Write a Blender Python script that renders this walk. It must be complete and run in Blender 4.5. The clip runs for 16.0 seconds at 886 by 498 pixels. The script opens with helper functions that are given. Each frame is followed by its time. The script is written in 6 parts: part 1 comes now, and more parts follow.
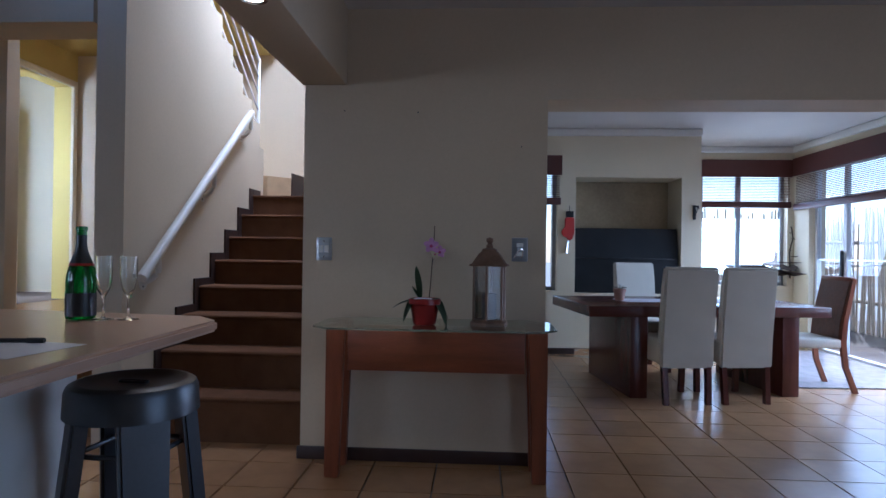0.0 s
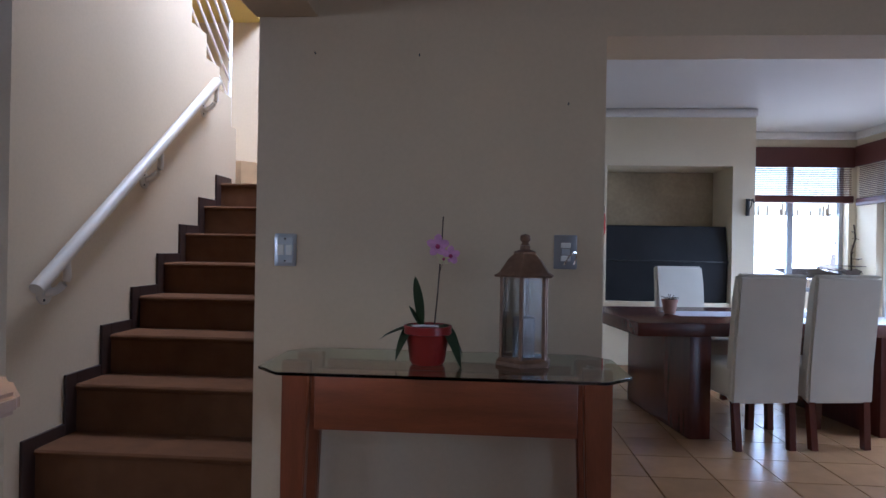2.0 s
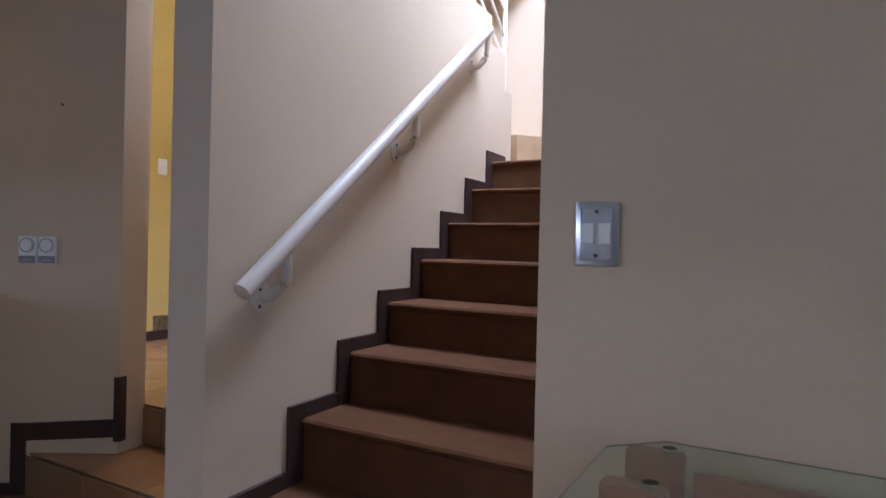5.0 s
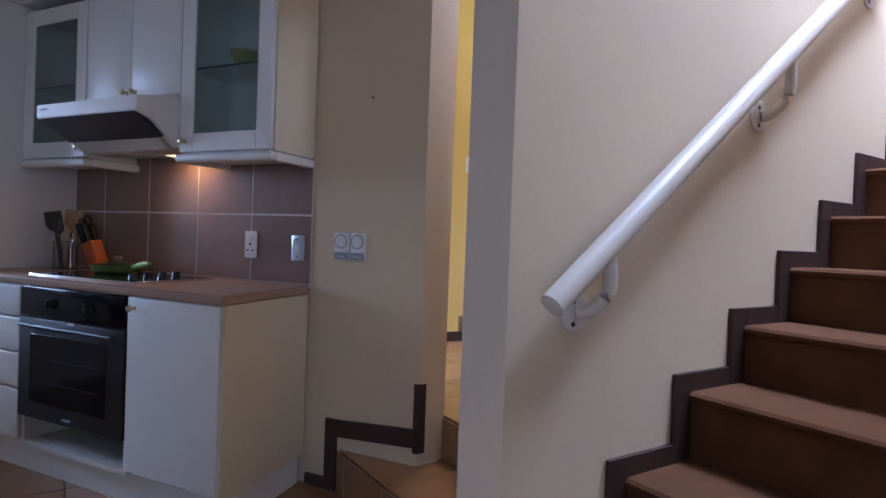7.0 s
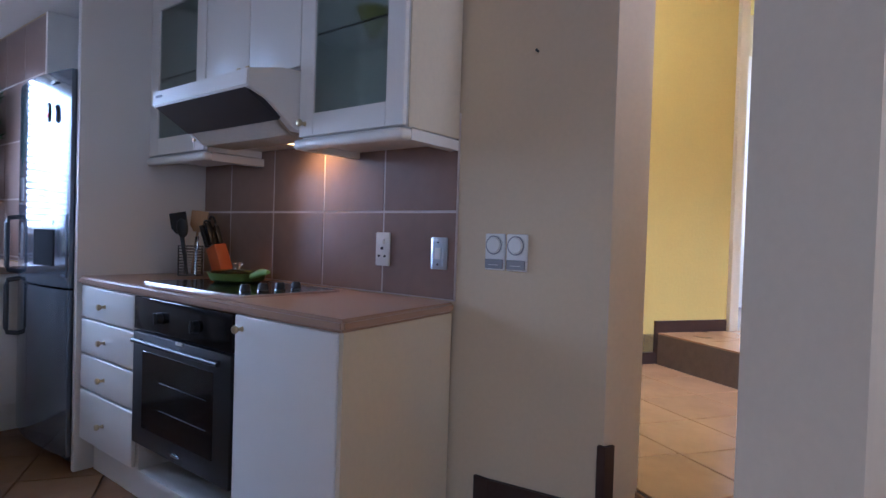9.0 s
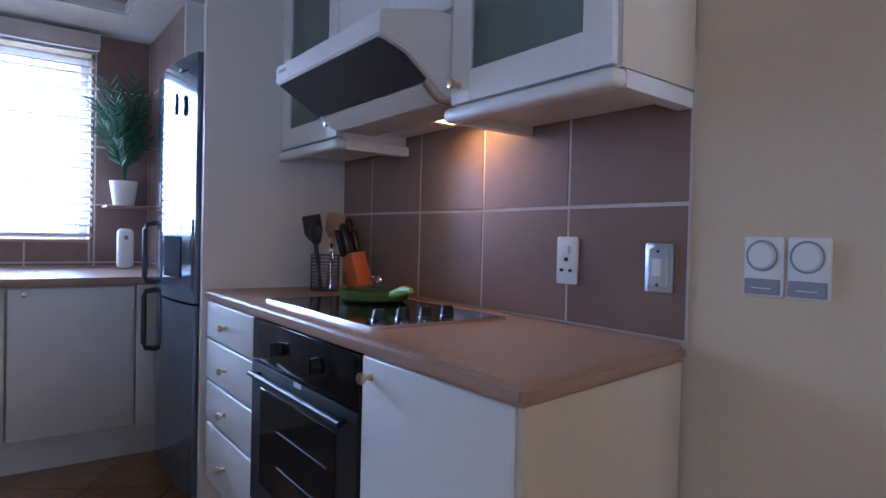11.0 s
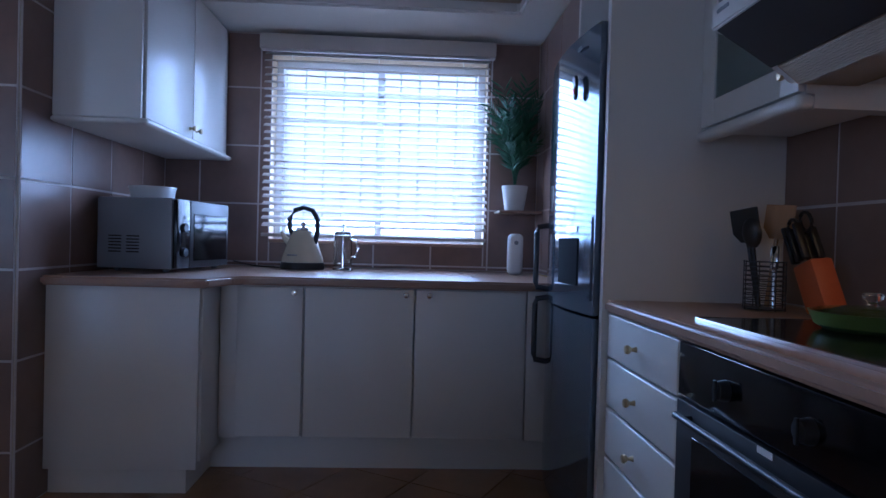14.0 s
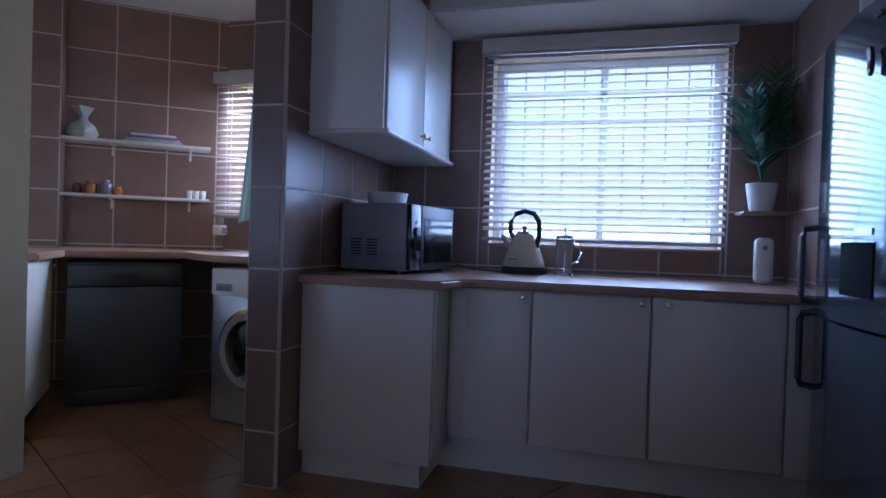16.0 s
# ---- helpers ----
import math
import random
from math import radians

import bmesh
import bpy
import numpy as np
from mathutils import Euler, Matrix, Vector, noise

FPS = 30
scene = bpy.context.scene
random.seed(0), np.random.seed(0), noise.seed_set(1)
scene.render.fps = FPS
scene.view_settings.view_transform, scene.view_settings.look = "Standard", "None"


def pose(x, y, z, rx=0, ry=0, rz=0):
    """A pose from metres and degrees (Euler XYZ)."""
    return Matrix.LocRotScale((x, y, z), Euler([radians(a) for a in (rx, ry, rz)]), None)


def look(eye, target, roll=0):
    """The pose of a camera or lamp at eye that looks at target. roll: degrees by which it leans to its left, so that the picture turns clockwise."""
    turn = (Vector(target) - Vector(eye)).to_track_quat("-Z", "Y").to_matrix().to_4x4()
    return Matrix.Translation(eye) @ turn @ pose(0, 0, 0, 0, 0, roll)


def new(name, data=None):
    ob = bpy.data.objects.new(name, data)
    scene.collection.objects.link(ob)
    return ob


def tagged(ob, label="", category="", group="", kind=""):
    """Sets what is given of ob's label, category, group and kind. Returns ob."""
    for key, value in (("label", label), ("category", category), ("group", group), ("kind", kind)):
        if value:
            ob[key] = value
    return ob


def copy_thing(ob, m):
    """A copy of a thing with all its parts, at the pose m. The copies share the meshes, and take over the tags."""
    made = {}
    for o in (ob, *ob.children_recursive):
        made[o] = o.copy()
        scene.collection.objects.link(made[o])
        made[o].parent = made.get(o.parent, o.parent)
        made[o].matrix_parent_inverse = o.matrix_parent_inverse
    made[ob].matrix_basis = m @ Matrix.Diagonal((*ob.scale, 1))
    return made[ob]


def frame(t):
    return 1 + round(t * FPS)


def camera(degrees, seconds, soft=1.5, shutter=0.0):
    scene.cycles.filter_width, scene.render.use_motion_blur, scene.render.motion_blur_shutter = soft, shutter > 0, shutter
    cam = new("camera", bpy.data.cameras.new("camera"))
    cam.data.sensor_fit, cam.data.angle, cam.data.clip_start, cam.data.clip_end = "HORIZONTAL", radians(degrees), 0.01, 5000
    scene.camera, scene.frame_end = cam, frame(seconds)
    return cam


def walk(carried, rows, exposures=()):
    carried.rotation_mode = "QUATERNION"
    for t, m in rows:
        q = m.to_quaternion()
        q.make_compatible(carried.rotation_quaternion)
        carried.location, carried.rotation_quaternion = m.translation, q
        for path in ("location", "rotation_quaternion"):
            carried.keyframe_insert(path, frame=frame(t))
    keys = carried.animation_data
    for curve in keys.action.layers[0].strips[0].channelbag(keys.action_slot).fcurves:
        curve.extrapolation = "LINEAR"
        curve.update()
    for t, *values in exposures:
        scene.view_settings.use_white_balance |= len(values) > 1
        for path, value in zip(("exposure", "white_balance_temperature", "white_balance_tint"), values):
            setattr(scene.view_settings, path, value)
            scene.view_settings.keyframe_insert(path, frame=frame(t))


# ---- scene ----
cam = camera(72.4, 16.0)
PATH = [
    (0, (0.797, 0.396, 1.138), (1.728, 2.166, 1.144), 0.8),
    (0.5, (0.948, 0.638, 1.151), (1.869, 2.413, 1.155), 0.9),
    (1, (1.032, 0.88, 1.15), (1.954, 2.656, 1.151), 0.9),
    (1.5, (1.103, 1.094, 1.159), (2.026, 2.868, 1.161), 1.1),
    (2, (1.236, 1.277, 1.15), (2.15, 3.057, 1.153), 1.0),
    (2.5, (1.342, 1.471, 1.154), (2.235, 3.26, 1.158), 1.1),
    (3, (1.404, 1.74, 1.149), (2.22, 3.566, 1.15), 1.2),
    (5.5, (1.428, 2.603, 1.106), (1.259, 4.596, 1.094), 1.5),
    (6, (1.393, 2.762, 1.113), (0.988, 4.721, 1.091), 1.7),
    (6.5, (1.352, 2.878, 1.1), (0.659, 4.754, 1.075), 2.0),
    (7, (1.255, 2.963, 1.094), (0.374, 4.758, 1.064), 2.1),
    (7.5, (1.146, 3.075, 1.096), (0.12, 4.791, 1.062), 2.0),
    (8, (1.064, 3.2, 1.09), (-0.082, 4.839, 1.052), 1.9),
    (10.5, (0.442, 3.81, 1.105), (-1.037, 5.156, 1.063), 1.5),
    (11, (0.314, 3.872, 1.093), (-1.295, 5.059, 1.054), 1.4),
    (11.5, (0.157, 3.898, 1.089), (-1.558, 4.926, 1.056), 1.7),
    (12, (0.049, 3.896, 1.083), (-1.75, 4.769, 1.048), 1.6),
    (12.5, (-0.034, 3.912, 1.079), (-1.925, 4.562, 1.04), 1.6),
    (13, (-0.087, 3.92, 1.066), (-2.035, 4.372, 1.031), 1.5),
    (13.5, (-0.125, 3.913, 1.054), (-2.105, 4.193, 1.025), 1.5),
    (14, (-0.164, 3.89, 1.046), (-2.162, 3.989, 1.02), 1.6),
    (14.5, (-0.19, 3.844, 1.053), (-2.189, 3.769, 1.024), 1.6),
    (15, (-0.216, 3.792, 1.047), (-2.199, 3.536, 1.019), 1.8),
    (15.5, (-0.236, 3.762, 1.035), (-2.195, 3.356, 1.009), 1.7),
    (16, (-0.242, 3.728, 1.037), (-2.172, 3.201, 1.008), 1.8),
]
EXPOSURES = [(0, 0.45, 4650, 14), (2, 0.75, 4950, 17), (3, 0.85, 5050, 19), (5.5, 1.25, 4850, 19), (8, 1.65, 4600, 20), (11, 1.9, 4450, 20), (13, 1.2, 4200, 18), (16, 0.4, 4300, 20)]
walk(cam, [(t, look(eye, target, roll)) for t, eye, target, roll in PATH], EXPOSURES)

# The kitchen lies along x and y; the hall, stairs and dining room are turned by 31 degrees.
MAIN = Matrix.Rotation(radians(-31.0), 4, "Z")


def mk(u, v, z=0.0, rz=0.0):
    """A pose in the turned part of the house."""
    return MAIN @ pose(u, v, z, 0, 0, rz)


# ---- world and lights ----
world = bpy.data.worlds.new("sky")
scene.world = world
world.use_nodes = True
sky = world.node_tree.nodes.new("ShaderNodeTexSky")
sky.sky_type, sky.sun_disc = "NISHITA", False
sky.sun_elevation, sky.sun_rotation = radians(48), radians(60)
background = world.node_tree.nodes["Background"]
background.inputs["Strength"].default_value = 0.15
world.node_tree.links.new(sky.outputs["Color"], background.inputs["Color"])
sun = new("sun", bpy.data.lights.new("sun", "SUN"))
sun.data.energy, sun.data.angle, sun.data.color = 4.0, radians(0.5), (1.0, 0.95, 0.87)
sun.matrix_world = look((0, 0, 0), (-math.cos(radians(48)) * math.sin(radians(60)), -math.cos(radians(48)) * math.cos(radians(60)), -math.sin(radians(48))))


def area(name, m, w, h, watts, col, spread=170):
    lamp = new(name, bpy.data.lights.new(name, "AREA"))
    lamp.data.shape, lamp.data.size, lamp.data.size_y = "RECTANGLE", w, h
    lamp.data.energy, lamp.data.color, lamp.data.spread = watts, col, radians(spread)
    lamp.matrix_world = m
    return lamp


DAY = (0.8, 0.9, 1.0)
area("kitchen_window_light", look((-3.80, 3.7, 1.55), (0, 3.7, 1.1)), 1.15, 0.95, 17, DAY)
area("laundry_window_light", look((-4.25, 1.33, 1.65), (0, 1.5, 0.8)), 0.75, 0.9, 26, (0.98, 0.94, 0.86))
area("sliding_door_light", MAIN @ look((4.56, 6.7, 1.15), (0, 6.7, -2.2)), 3.2, 1.9, 60, DAY, 120)
area("dining_window_light", MAIN @ look((3.9, 8.9, 1.4), (3.9, 5, 0.0)), 1.0, 1.1, 12, DAY)
area("landing_window_light", MAIN @ look((-0.62, 5.8, 4.3), (-1.6, 6.1, 2.9)), 1.3, 1.0, 72, (0.95, 0.95, 0.97), 115)
# Unseen daylight source, added at the right of the hall.
area("hall_side_light", MAIN @ look((4.55, 0.2, 1.1), (-1.5, 2.4, 1.2)), 2.4, 2.0, 10.5, DAY)


# ---- materials ----
def material(name, col, rough=0.5, metal=0.0, var=0.08, scale=3.0, bump=0.1, grain=120.0, wood=0.0, spec=0.5, island=0.0, alpha=1.0, sub=0.0, coat=0.0):
    """A painted, stone, cloth or wooden surface: broad stains, fine grain and relief."""
    m = bpy.data.materials.new(name)
    m.use_nodes = True
    t = m.node_tree
    b = t.nodes["Principled BSDF"]
    b.inputs["Metallic"].default_value, b.inputs["Specular IOR Level"].default_value = metal, spec
    b.inputs["Coat Weight"].default_value = coat
    link, node = t.links.new, t.nodes.new
    co = node("ShaderNodeTexCoord").outputs["Object"]
    if wood:
        stretch = node("ShaderNodeMapping")
        stretch.inputs["Scale"].default_value = {1: (1, 9, 9), 2: (9, 1, 9), 3: (9, 9, 1)}[int(wood)]
        link(co, stretch.inputs["Vector"])
        co = stretch.outputs["Vector"]
    n1, n2 = node("ShaderNodeTexNoise"), node("ShaderNodeTexNoise")
    n1.inputs["Scale"].default_value, n1.inputs["Detail"].default_value = scale, 6
    n2.inputs["Scale"].default_value, n2.inputs["Detail"].default_value = grain, 3
    link(co, n1.inputs["Vector"]), link(co, n2.inputs["Vector"])
    add = node("ShaderNodeMath")
    add.operation = "MULTIPLY_ADD"
    add.inputs[1].default_value = 0.35
    link(n2.outputs["Fac"], add.inputs[0]), link(n1.outputs["Fac"], add.inputs[2])
    fac = add.outputs[0]
    if island:
        info, more = node("ShaderNodeObjectInfo"), node("ShaderNodeMath")
        more.operation = "MULTIPLY_ADD"
        more.inputs[1].default_value = island
        link(info.outputs["Random"], more.inputs[0]), link(fac, more.inputs[2])
        fac = more.outputs[0]
    ramp = node("ShaderNodeMapRange")
    ramp.inputs["From Min"].default_value, ramp.inputs["From Max"].default_value = 0.35, 1.0 + island
    ramp.inputs["To Min"].default_value, ramp.inputs["To Max"].default_value = 1 - var, 1 + var
    link(fac, ramp.inputs["Value"])
    mul = node("ShaderNodeVectorMath")
    mul.operation = "SCALE"
    mul.inputs[0].default_value = col
    link(ramp.outputs[0], mul.inputs["Scale"])
    link(mul.outputs[0], b.inputs["Base Color"])
    rr = node("ShaderNodeMapRange")
    rr.inputs["From Min"].default_value, rr.inputs["From Max"].default_value = 0.3, 0.8
    rr.inputs["To Min"].default_value, rr.inputs["To Max"].default_value = max(rough - (0.07 if rough > 0.5 else 0.012), 0.02), min(rough + (0.07 if rough > 0.5 else 0.012), 1)
    link(n1.outputs["Fac"], rr.inputs["Value"]), link(rr.outputs[0], b.inputs["Roughness"])
    if bump:
        bp = node("ShaderNodeBump")
        bp.inputs["Strength"].default_value, bp.inputs["Distance"].default_value = bump, 0.01
        link(add.outputs[0], bp.inputs["Height"]), link(bp.outputs["Normal"], b.inputs["Normal"])
    if alpha < 1:
        b.inputs["Alpha"].default_value = alpha
    if sub:
        b.inputs["Transmission Weight"].default_value = sub
    return m


def glass(name, col=(1, 1, 1), rough=0.0, ior=1.45):
    m = bpy.data.materials.new(name)
    m.use_nodes = True
    b = m.node_tree.nodes["Principled BSDF"]
    b.inputs["Base Color"].default_value, b.inputs["Roughness"].default_value = (*col, 1), rough
    b.inputs["Transmission Weight"].default_value, b.inputs["IOR"].default_value = 1, ior
    return m


def glow(name, col, strength):
    m = bpy.data.materials.new(name)
    m.use_nodes = True
    b = m.node_tree.nodes["Principled BSDF"]
    b.inputs["Base Color"].default_value = (0.8, 0.8, 0.8, 1)
    b.inputs["Emission Color"].default_value, b.inputs["Emission Strength"].default_value = (*col, 1), strength
    return m


def slats(name, col, through_light):
    m = material(name, col, 0.45, 0, 0.06, 4, 0.05)
    t = m.node_tree
    b = t.nodes["Principled BSDF"]
    tr, mix = t.nodes.new("ShaderNodeBsdfTranslucent"), t.nodes.new("ShaderNodeMixShader")
    tr.inputs["Color"].default_value = (*col, 1)
    mix.inputs[0].default_value = through_light
    t.links.new(b.outputs[0], mix.inputs[1]), t.links.new(tr.outputs[0], mix.inputs[2])
    t.links.new(mix.outputs[0], t.nodes["Material Output"].inputs["Surface"])
    return m


PLASTER = material("beige_plaster", (0.58, 0.472, 0.325), 0.75, 0, 0.09, 1.2, 0.07, 60)
CREAM = material("cream_plaster", (0.66, 0.58, 0.42), 0.75, 0, 0.08, 1.2, 0.07, 60)
YELLOW = material("yellow_plaster", (0.58, 0.44, 0.12), 0.75, 0, 0.08, 1.5, 0.25, 60)
CEILING = material("ceiling_paint", (0.64, 0.62, 0.585), 0.85, 0, 0.04, 1.5, 0.08, 90)
FLOOR_TILE = material("terracotta_tile", (0.32, 0.175, 0.08), 0.25, 0, 0.22, 5, 0.03, 25, spec=0.75, island=0.5)
GROUT = material("dark_grout", (0.13, 0.095, 0.07), 0.85, 0, 0.2, 20, 0.3)
WALL_TILE = material("brown_wall_tile", (0.23, 0.15, 0.114), 0.3, 0, 0.2, 5, 0.035, 22, island=0.3)
LIGHT_GROUT = material("pale_grout", (0.62, 0.56, 0.52), 0.85, 0, 0.1, 20, 0.3)
SKIRT = material("dark_skirting", (0.04, 0.02, 0.015), 0.5, 0, 0.25, 8, 0.1, wood=0)
CARPET = material("brown_carpet", (0.135, 0.064, 0.03), 0.97, 0, 0.22, 9, 0.9, 420, spec=0.1)
WHITE = material("white_lacquer", (0.76, 0.74, 0.69), 0.32, 0, 0.012, 2, 0.015)
WHITE_STEEL = material("white_enamel_steel", (0.78, 0.76, 0.72), 0.3, 0, 0.03, 5, 0.03)
PLASTIC = material("white_plastic", (0.76, 0.76, 0.73), 0.4, 0, 0.03, 6, 0.0)
GREY_PLASTIC = material("grey_plastic", (0.26, 0.27, 0.29), 0.45, 0, 0.05, 6, 0.0)
WORKTOP = material("laminate_worktop", (0.38, 0.245, 0.165), 0.3, 0, 0.07, 1.1, 0.0, 16, wood=1)
WORKTOP_Y = material("laminate_worktop_across", (0.38, 0.245, 0.165), 0.3, 0, 0.07, 1.1, 0.0, 16, wood=2)
BRASS = material("brushed_brass", (0.62, 0.52, 0.32), 0.3, 1, 0.08, 8)
CHROME = material("chrome", (0.75, 0.75, 0.76), 0.12, 1, 0.04, 8, 0.0)
STEEL = material("brushed_steel", (0.19, 0.225, 0.275), 0.09, 0.7, 0.03, 2, 0.0)
DARK_STEEL = material("dark_painted_steel", (0.085, 0.088, 0.095), 0.36, 0.75, 0.15, 6, 0.05)
PLATE_STEEL = material("switch_plate_steel", (0.55, 0.6, 0.66), 0.32, 0.9, 0.06, 8, 0.03)
BLACK_GLASS = material("black_glass", (0.006, 0.006, 0.007), 0.12, 0, 0.1, 3, 0.0, spec=0.4)
BLACK = material("black_plastic", (0.016, 0.016, 0.017), 0.4, 0, 0.15, 8, 0.02)
GRAPHITE = material("graphite_enamel", (0.075, 0.08, 0.09), 0.35, 0.2, 0.1, 4, 0.02)
CHARCOAL = material("charcoal_enamel", (0.035, 0.035, 0.04), 0.35, 0, 0.1, 4, 0.02)
REDWOOD = material("red_brown_wood", (0.19, 0.055, 0.022), 0.36, 0, 0.35, 2.4, 0.06, 30, wood=1)
REDWOOD_UP = material("red_brown_wood_upright", (0.19, 0.055, 0.022), 0.36, 0, 0.35, 2.4, 0.06, 30, wood=3)
DARKWOOD = material("dark_mahogany", (0.075, 0.018, 0.012), 0.26, 0, 0.35, 2.4, 0.05, 30, wood=1)
DARKWOOD_UP = material("dark_mahogany_upright", (0.075, 0.018, 0.012), 0.26, 0, 0.35, 2.4, 0.05, 30, wood=3)
LIGHTWOOD = material("light_wood", (0.42, 0.25, 0.12), 0.5, 0, 0.25, 3, 0.06, 30, wood=3)
FABRIC = material("cream_upholstery", (0.56, 0.52, 0.44), 0.9, 0, 0.07, 5, 0.35, 300, spec=0.2)
WEAVE = material("brown_woven_cane", (0.15, 0.07, 0.04), 0.6, 0, 0.3, 30, 0.5, 150)
BLIND_WOOD = slats("white_wood_slats", (0.62, 0.56, 0.50), 0.06)
ROMAN = slats("red_bamboo_blind", (0.085, 0.025, 0.018), 0.06)
ALU = material("grey_aluminium", (0.32, 0.33, 0.35), 0.4, 0.6, 0.06, 6, 0.03)
WHITE_ALU = material("white_aluminium", (0.7, 0.71, 0.72), 0.4, 0, 0.04, 6, 0.02)
PANE = glass("window_glass")
TABLE_GLASS = glass("tinted_table_glass", (0.72, 0.86, 0.80), 0.0, 1.5)
CLEAR = glass("clear_glass", (0.97, 0.99, 0.98))
LANTERN_GLASS = glass("dusty_lantern_glass", (0.66, 0.64, 0.6), 0.05)
FROSTED = glass("cabinet_glass", (0.62, 0.68, 0.60), 0.18)
BOTTLE = glass("green_bottle_glass", (0.03, 0.42, 0.06), 0.0, 1.5)
RED = material("red_glazed_pot", (0.27, 0.018, 0.015), 0.3, 0, 0.12, 5, 0.03)
GREEN = material("dark_green_leaf", (0.045, 0.085, 0.035), 0.45, 0, 0.3, 8, 0.1)
PALM = material("palm_leaf", (0.035, 0.12, 0.05), 0.5, 0, 0.35, 8, 0.1)
STEM = material("brown_stem", (0.07, 0.045, 0.03), 0.7, 0, 0.2, 12, 0.1)
PINK = material("orchid_petal", (0.55, 0.27, 0.5), 0.6, 0, 0.25, 30, 0.05)
MAGENTA = material("orchid_lip", (0.33, 0.02, 0.12), 0.6, 0, 0.2, 30, 0.05)
SOIL = material("dark_soil", (0.03, 0.02, 0.014), 0.95, 0, 0.4, 40, 0.8)
RUST = material("weathered_lantern_metal", (0.2, 0.12, 0.075), 0.6, 0.35, 0.45, 14, 0.35, 60)
CANDLE = material("grey_candle", (0.12, 0.11, 0.115), 0.6, 0, 0.1, 6)
CLAY = material("pink_clay_pot", (0.36, 0.2, 0.15), 0.8, 0, 0.15, 14, 0.2)
RUNNER = material("pale_table_runner", (0.5, 0.5, 0.55), 0.9, 0, 0.1, 20, 0.3, 300)
PAPER = material("paper", (0.72, 0.71, 0.76), 0.8, 0, 0.04, 9, 0.02)
ORANGE = material("orange_knife_block", (0.55, 0.12, 0.025), 0.5, 0, 0.15, 5, 0.03)
PAN_GREEN = material("green_enamel_pan", (0.16, 0.22, 0.05), 0.3, 0, 0.1, 6, 0.0)
LIME = material("lime_handle", (0.34, 0.52, 0.08), 0.4, 0, 0.08, 6, 0.0)
IVORY = material("ivory_enamel", (0.66, 0.6, 0.45), 0.25, 0, 0.04, 5, 0.0)
TOWEL = material("pale_green_towel", (0.5, 0.58, 0.55), 0.95, 0, 0.12, 12, 0.6, 250)
REED = material("reed_fence_poles", (0.55, 0.44, 0.31), 0.8, 0, 0.3, 3, 0.3, 40, wood=3, island=0.6)
PAVING = material("pale_paving", (0.34, 0.32, 0.28), 0.85, 0, 0.15, 2, 0.3)
BRAAI = material("black_braai_steel", (0.02, 0.021, 0.023), 0.42, 0.5, 0.3, 4, 0.08)
MOTTLED = material("mottled_plaster", (0.4, 0.32, 0.2), 0.85, 0, 0.35, 2.2, 0.3, 30)
MITT = material("red_oven_mitt", (0.5, 0.05, 0.04), 0.9, 0, 0.15, 10, 0.4)
RUG = material("faded_rug", (0.22, 0.19, 0.19), 0.95, 0, 0.45, 9, 0.6, 150)
AMBER = glow("lit_downlight", (1.0, 0.78, 0.45), 9.0)
HOODLAMP = glow("lit_hood_lamp", (1.0, 0.55, 0.14), 1.6)


# ---- mesh tools ----
def box(bm, x0, y0, z0, x1, y1, z1, bev=0.0, seg=2):
    made = bmesh.ops.create_cube(bm, size=1.0, matrix=Matrix.LocRotScale(((x0 + x1) / 2, (y0 + y1) / 2, (z0 + z1) / 2), None, (abs(x1 - x0), abs(y1 - y0), abs(z1 - z0))))
    if bev:
        edges = {e for v in made["verts"] for e in v.link_edges}
        bmesh.ops.bevel(bm, geom=list(edges), offset=bev, segments=seg, affect="EDGES", profile=0.5)
    return bm


def rod(bm, a, b, r, r2=None, seg=12, caps=True):
    a, b = Vector(a), Vector(b)
    turn = (b - a).to_track_quat("Z", "Y").to_matrix().to_4x4()
    bmesh.ops.create_cone(bm, cap_ends=caps, segments=seg, radius1=r, radius2=r if r2 is None else r2, depth=(b - a).length, matrix=Matrix.Translation((a + b) / 2) @ turn)
    return bm


def tube(bm, pts, r, seg=10):
    rings = []
    pts = [Vector(p) for p in pts]
    for i, p in enumerate(pts):
        d = (pts[min(i + 1, len(pts) - 1)] - pts[max(i - 1, 0)]).normalized()
        side = d.cross(Vector((0, 0, 1)) if abs(d.z) < 0.9 else Vector((1, 0, 0))).normalized()
        up = side.cross(d)
        rr = r[i] if isinstance(r, (list, tuple)) else r
        rings.append([bm.verts.new(p + side * rr * math.cos(a) + up * rr * math.sin(a)) for a in (2 * math.pi * k / seg for k in range(seg))])
    for a, b in zip(rings, rings[1:]):
        for k in range(seg):
            bm.faces.new((a[k], a[(k + 1) % seg], b[(k + 1) % seg], b[k]))
    bm.faces.new(rings[0]), bm.faces.new(list(reversed(rings[-1])))
    return bm


def lathe(bm, profile, seg=28, m=None):
    """Turns (radius, height) pairs round the z axis."""
    m = m or Matrix()
    rings = []
    for r, z in profile:
        if r < 1e-5:
            rings.append([bm.verts.new(m @ Vector((0, 0, z)))])
        else:
            rings.append([bm.verts.new(m @ Vector((r * math.cos(2 * math.pi * k / seg), r * math.sin(2 * math.pi * k / seg), z))) for k in range(seg)])
    for a, b in zip(rings, rings[1:]):
        for k in range(seg):
            q = [a[k % len(a)], a[(k + 1) % len(a)], b[(k + 1) % len(b)], b[k % len(b)]]
            q = list(dict.fromkeys(q))
            if len(q) > 2:
                bm.faces.new(q)
    return bm


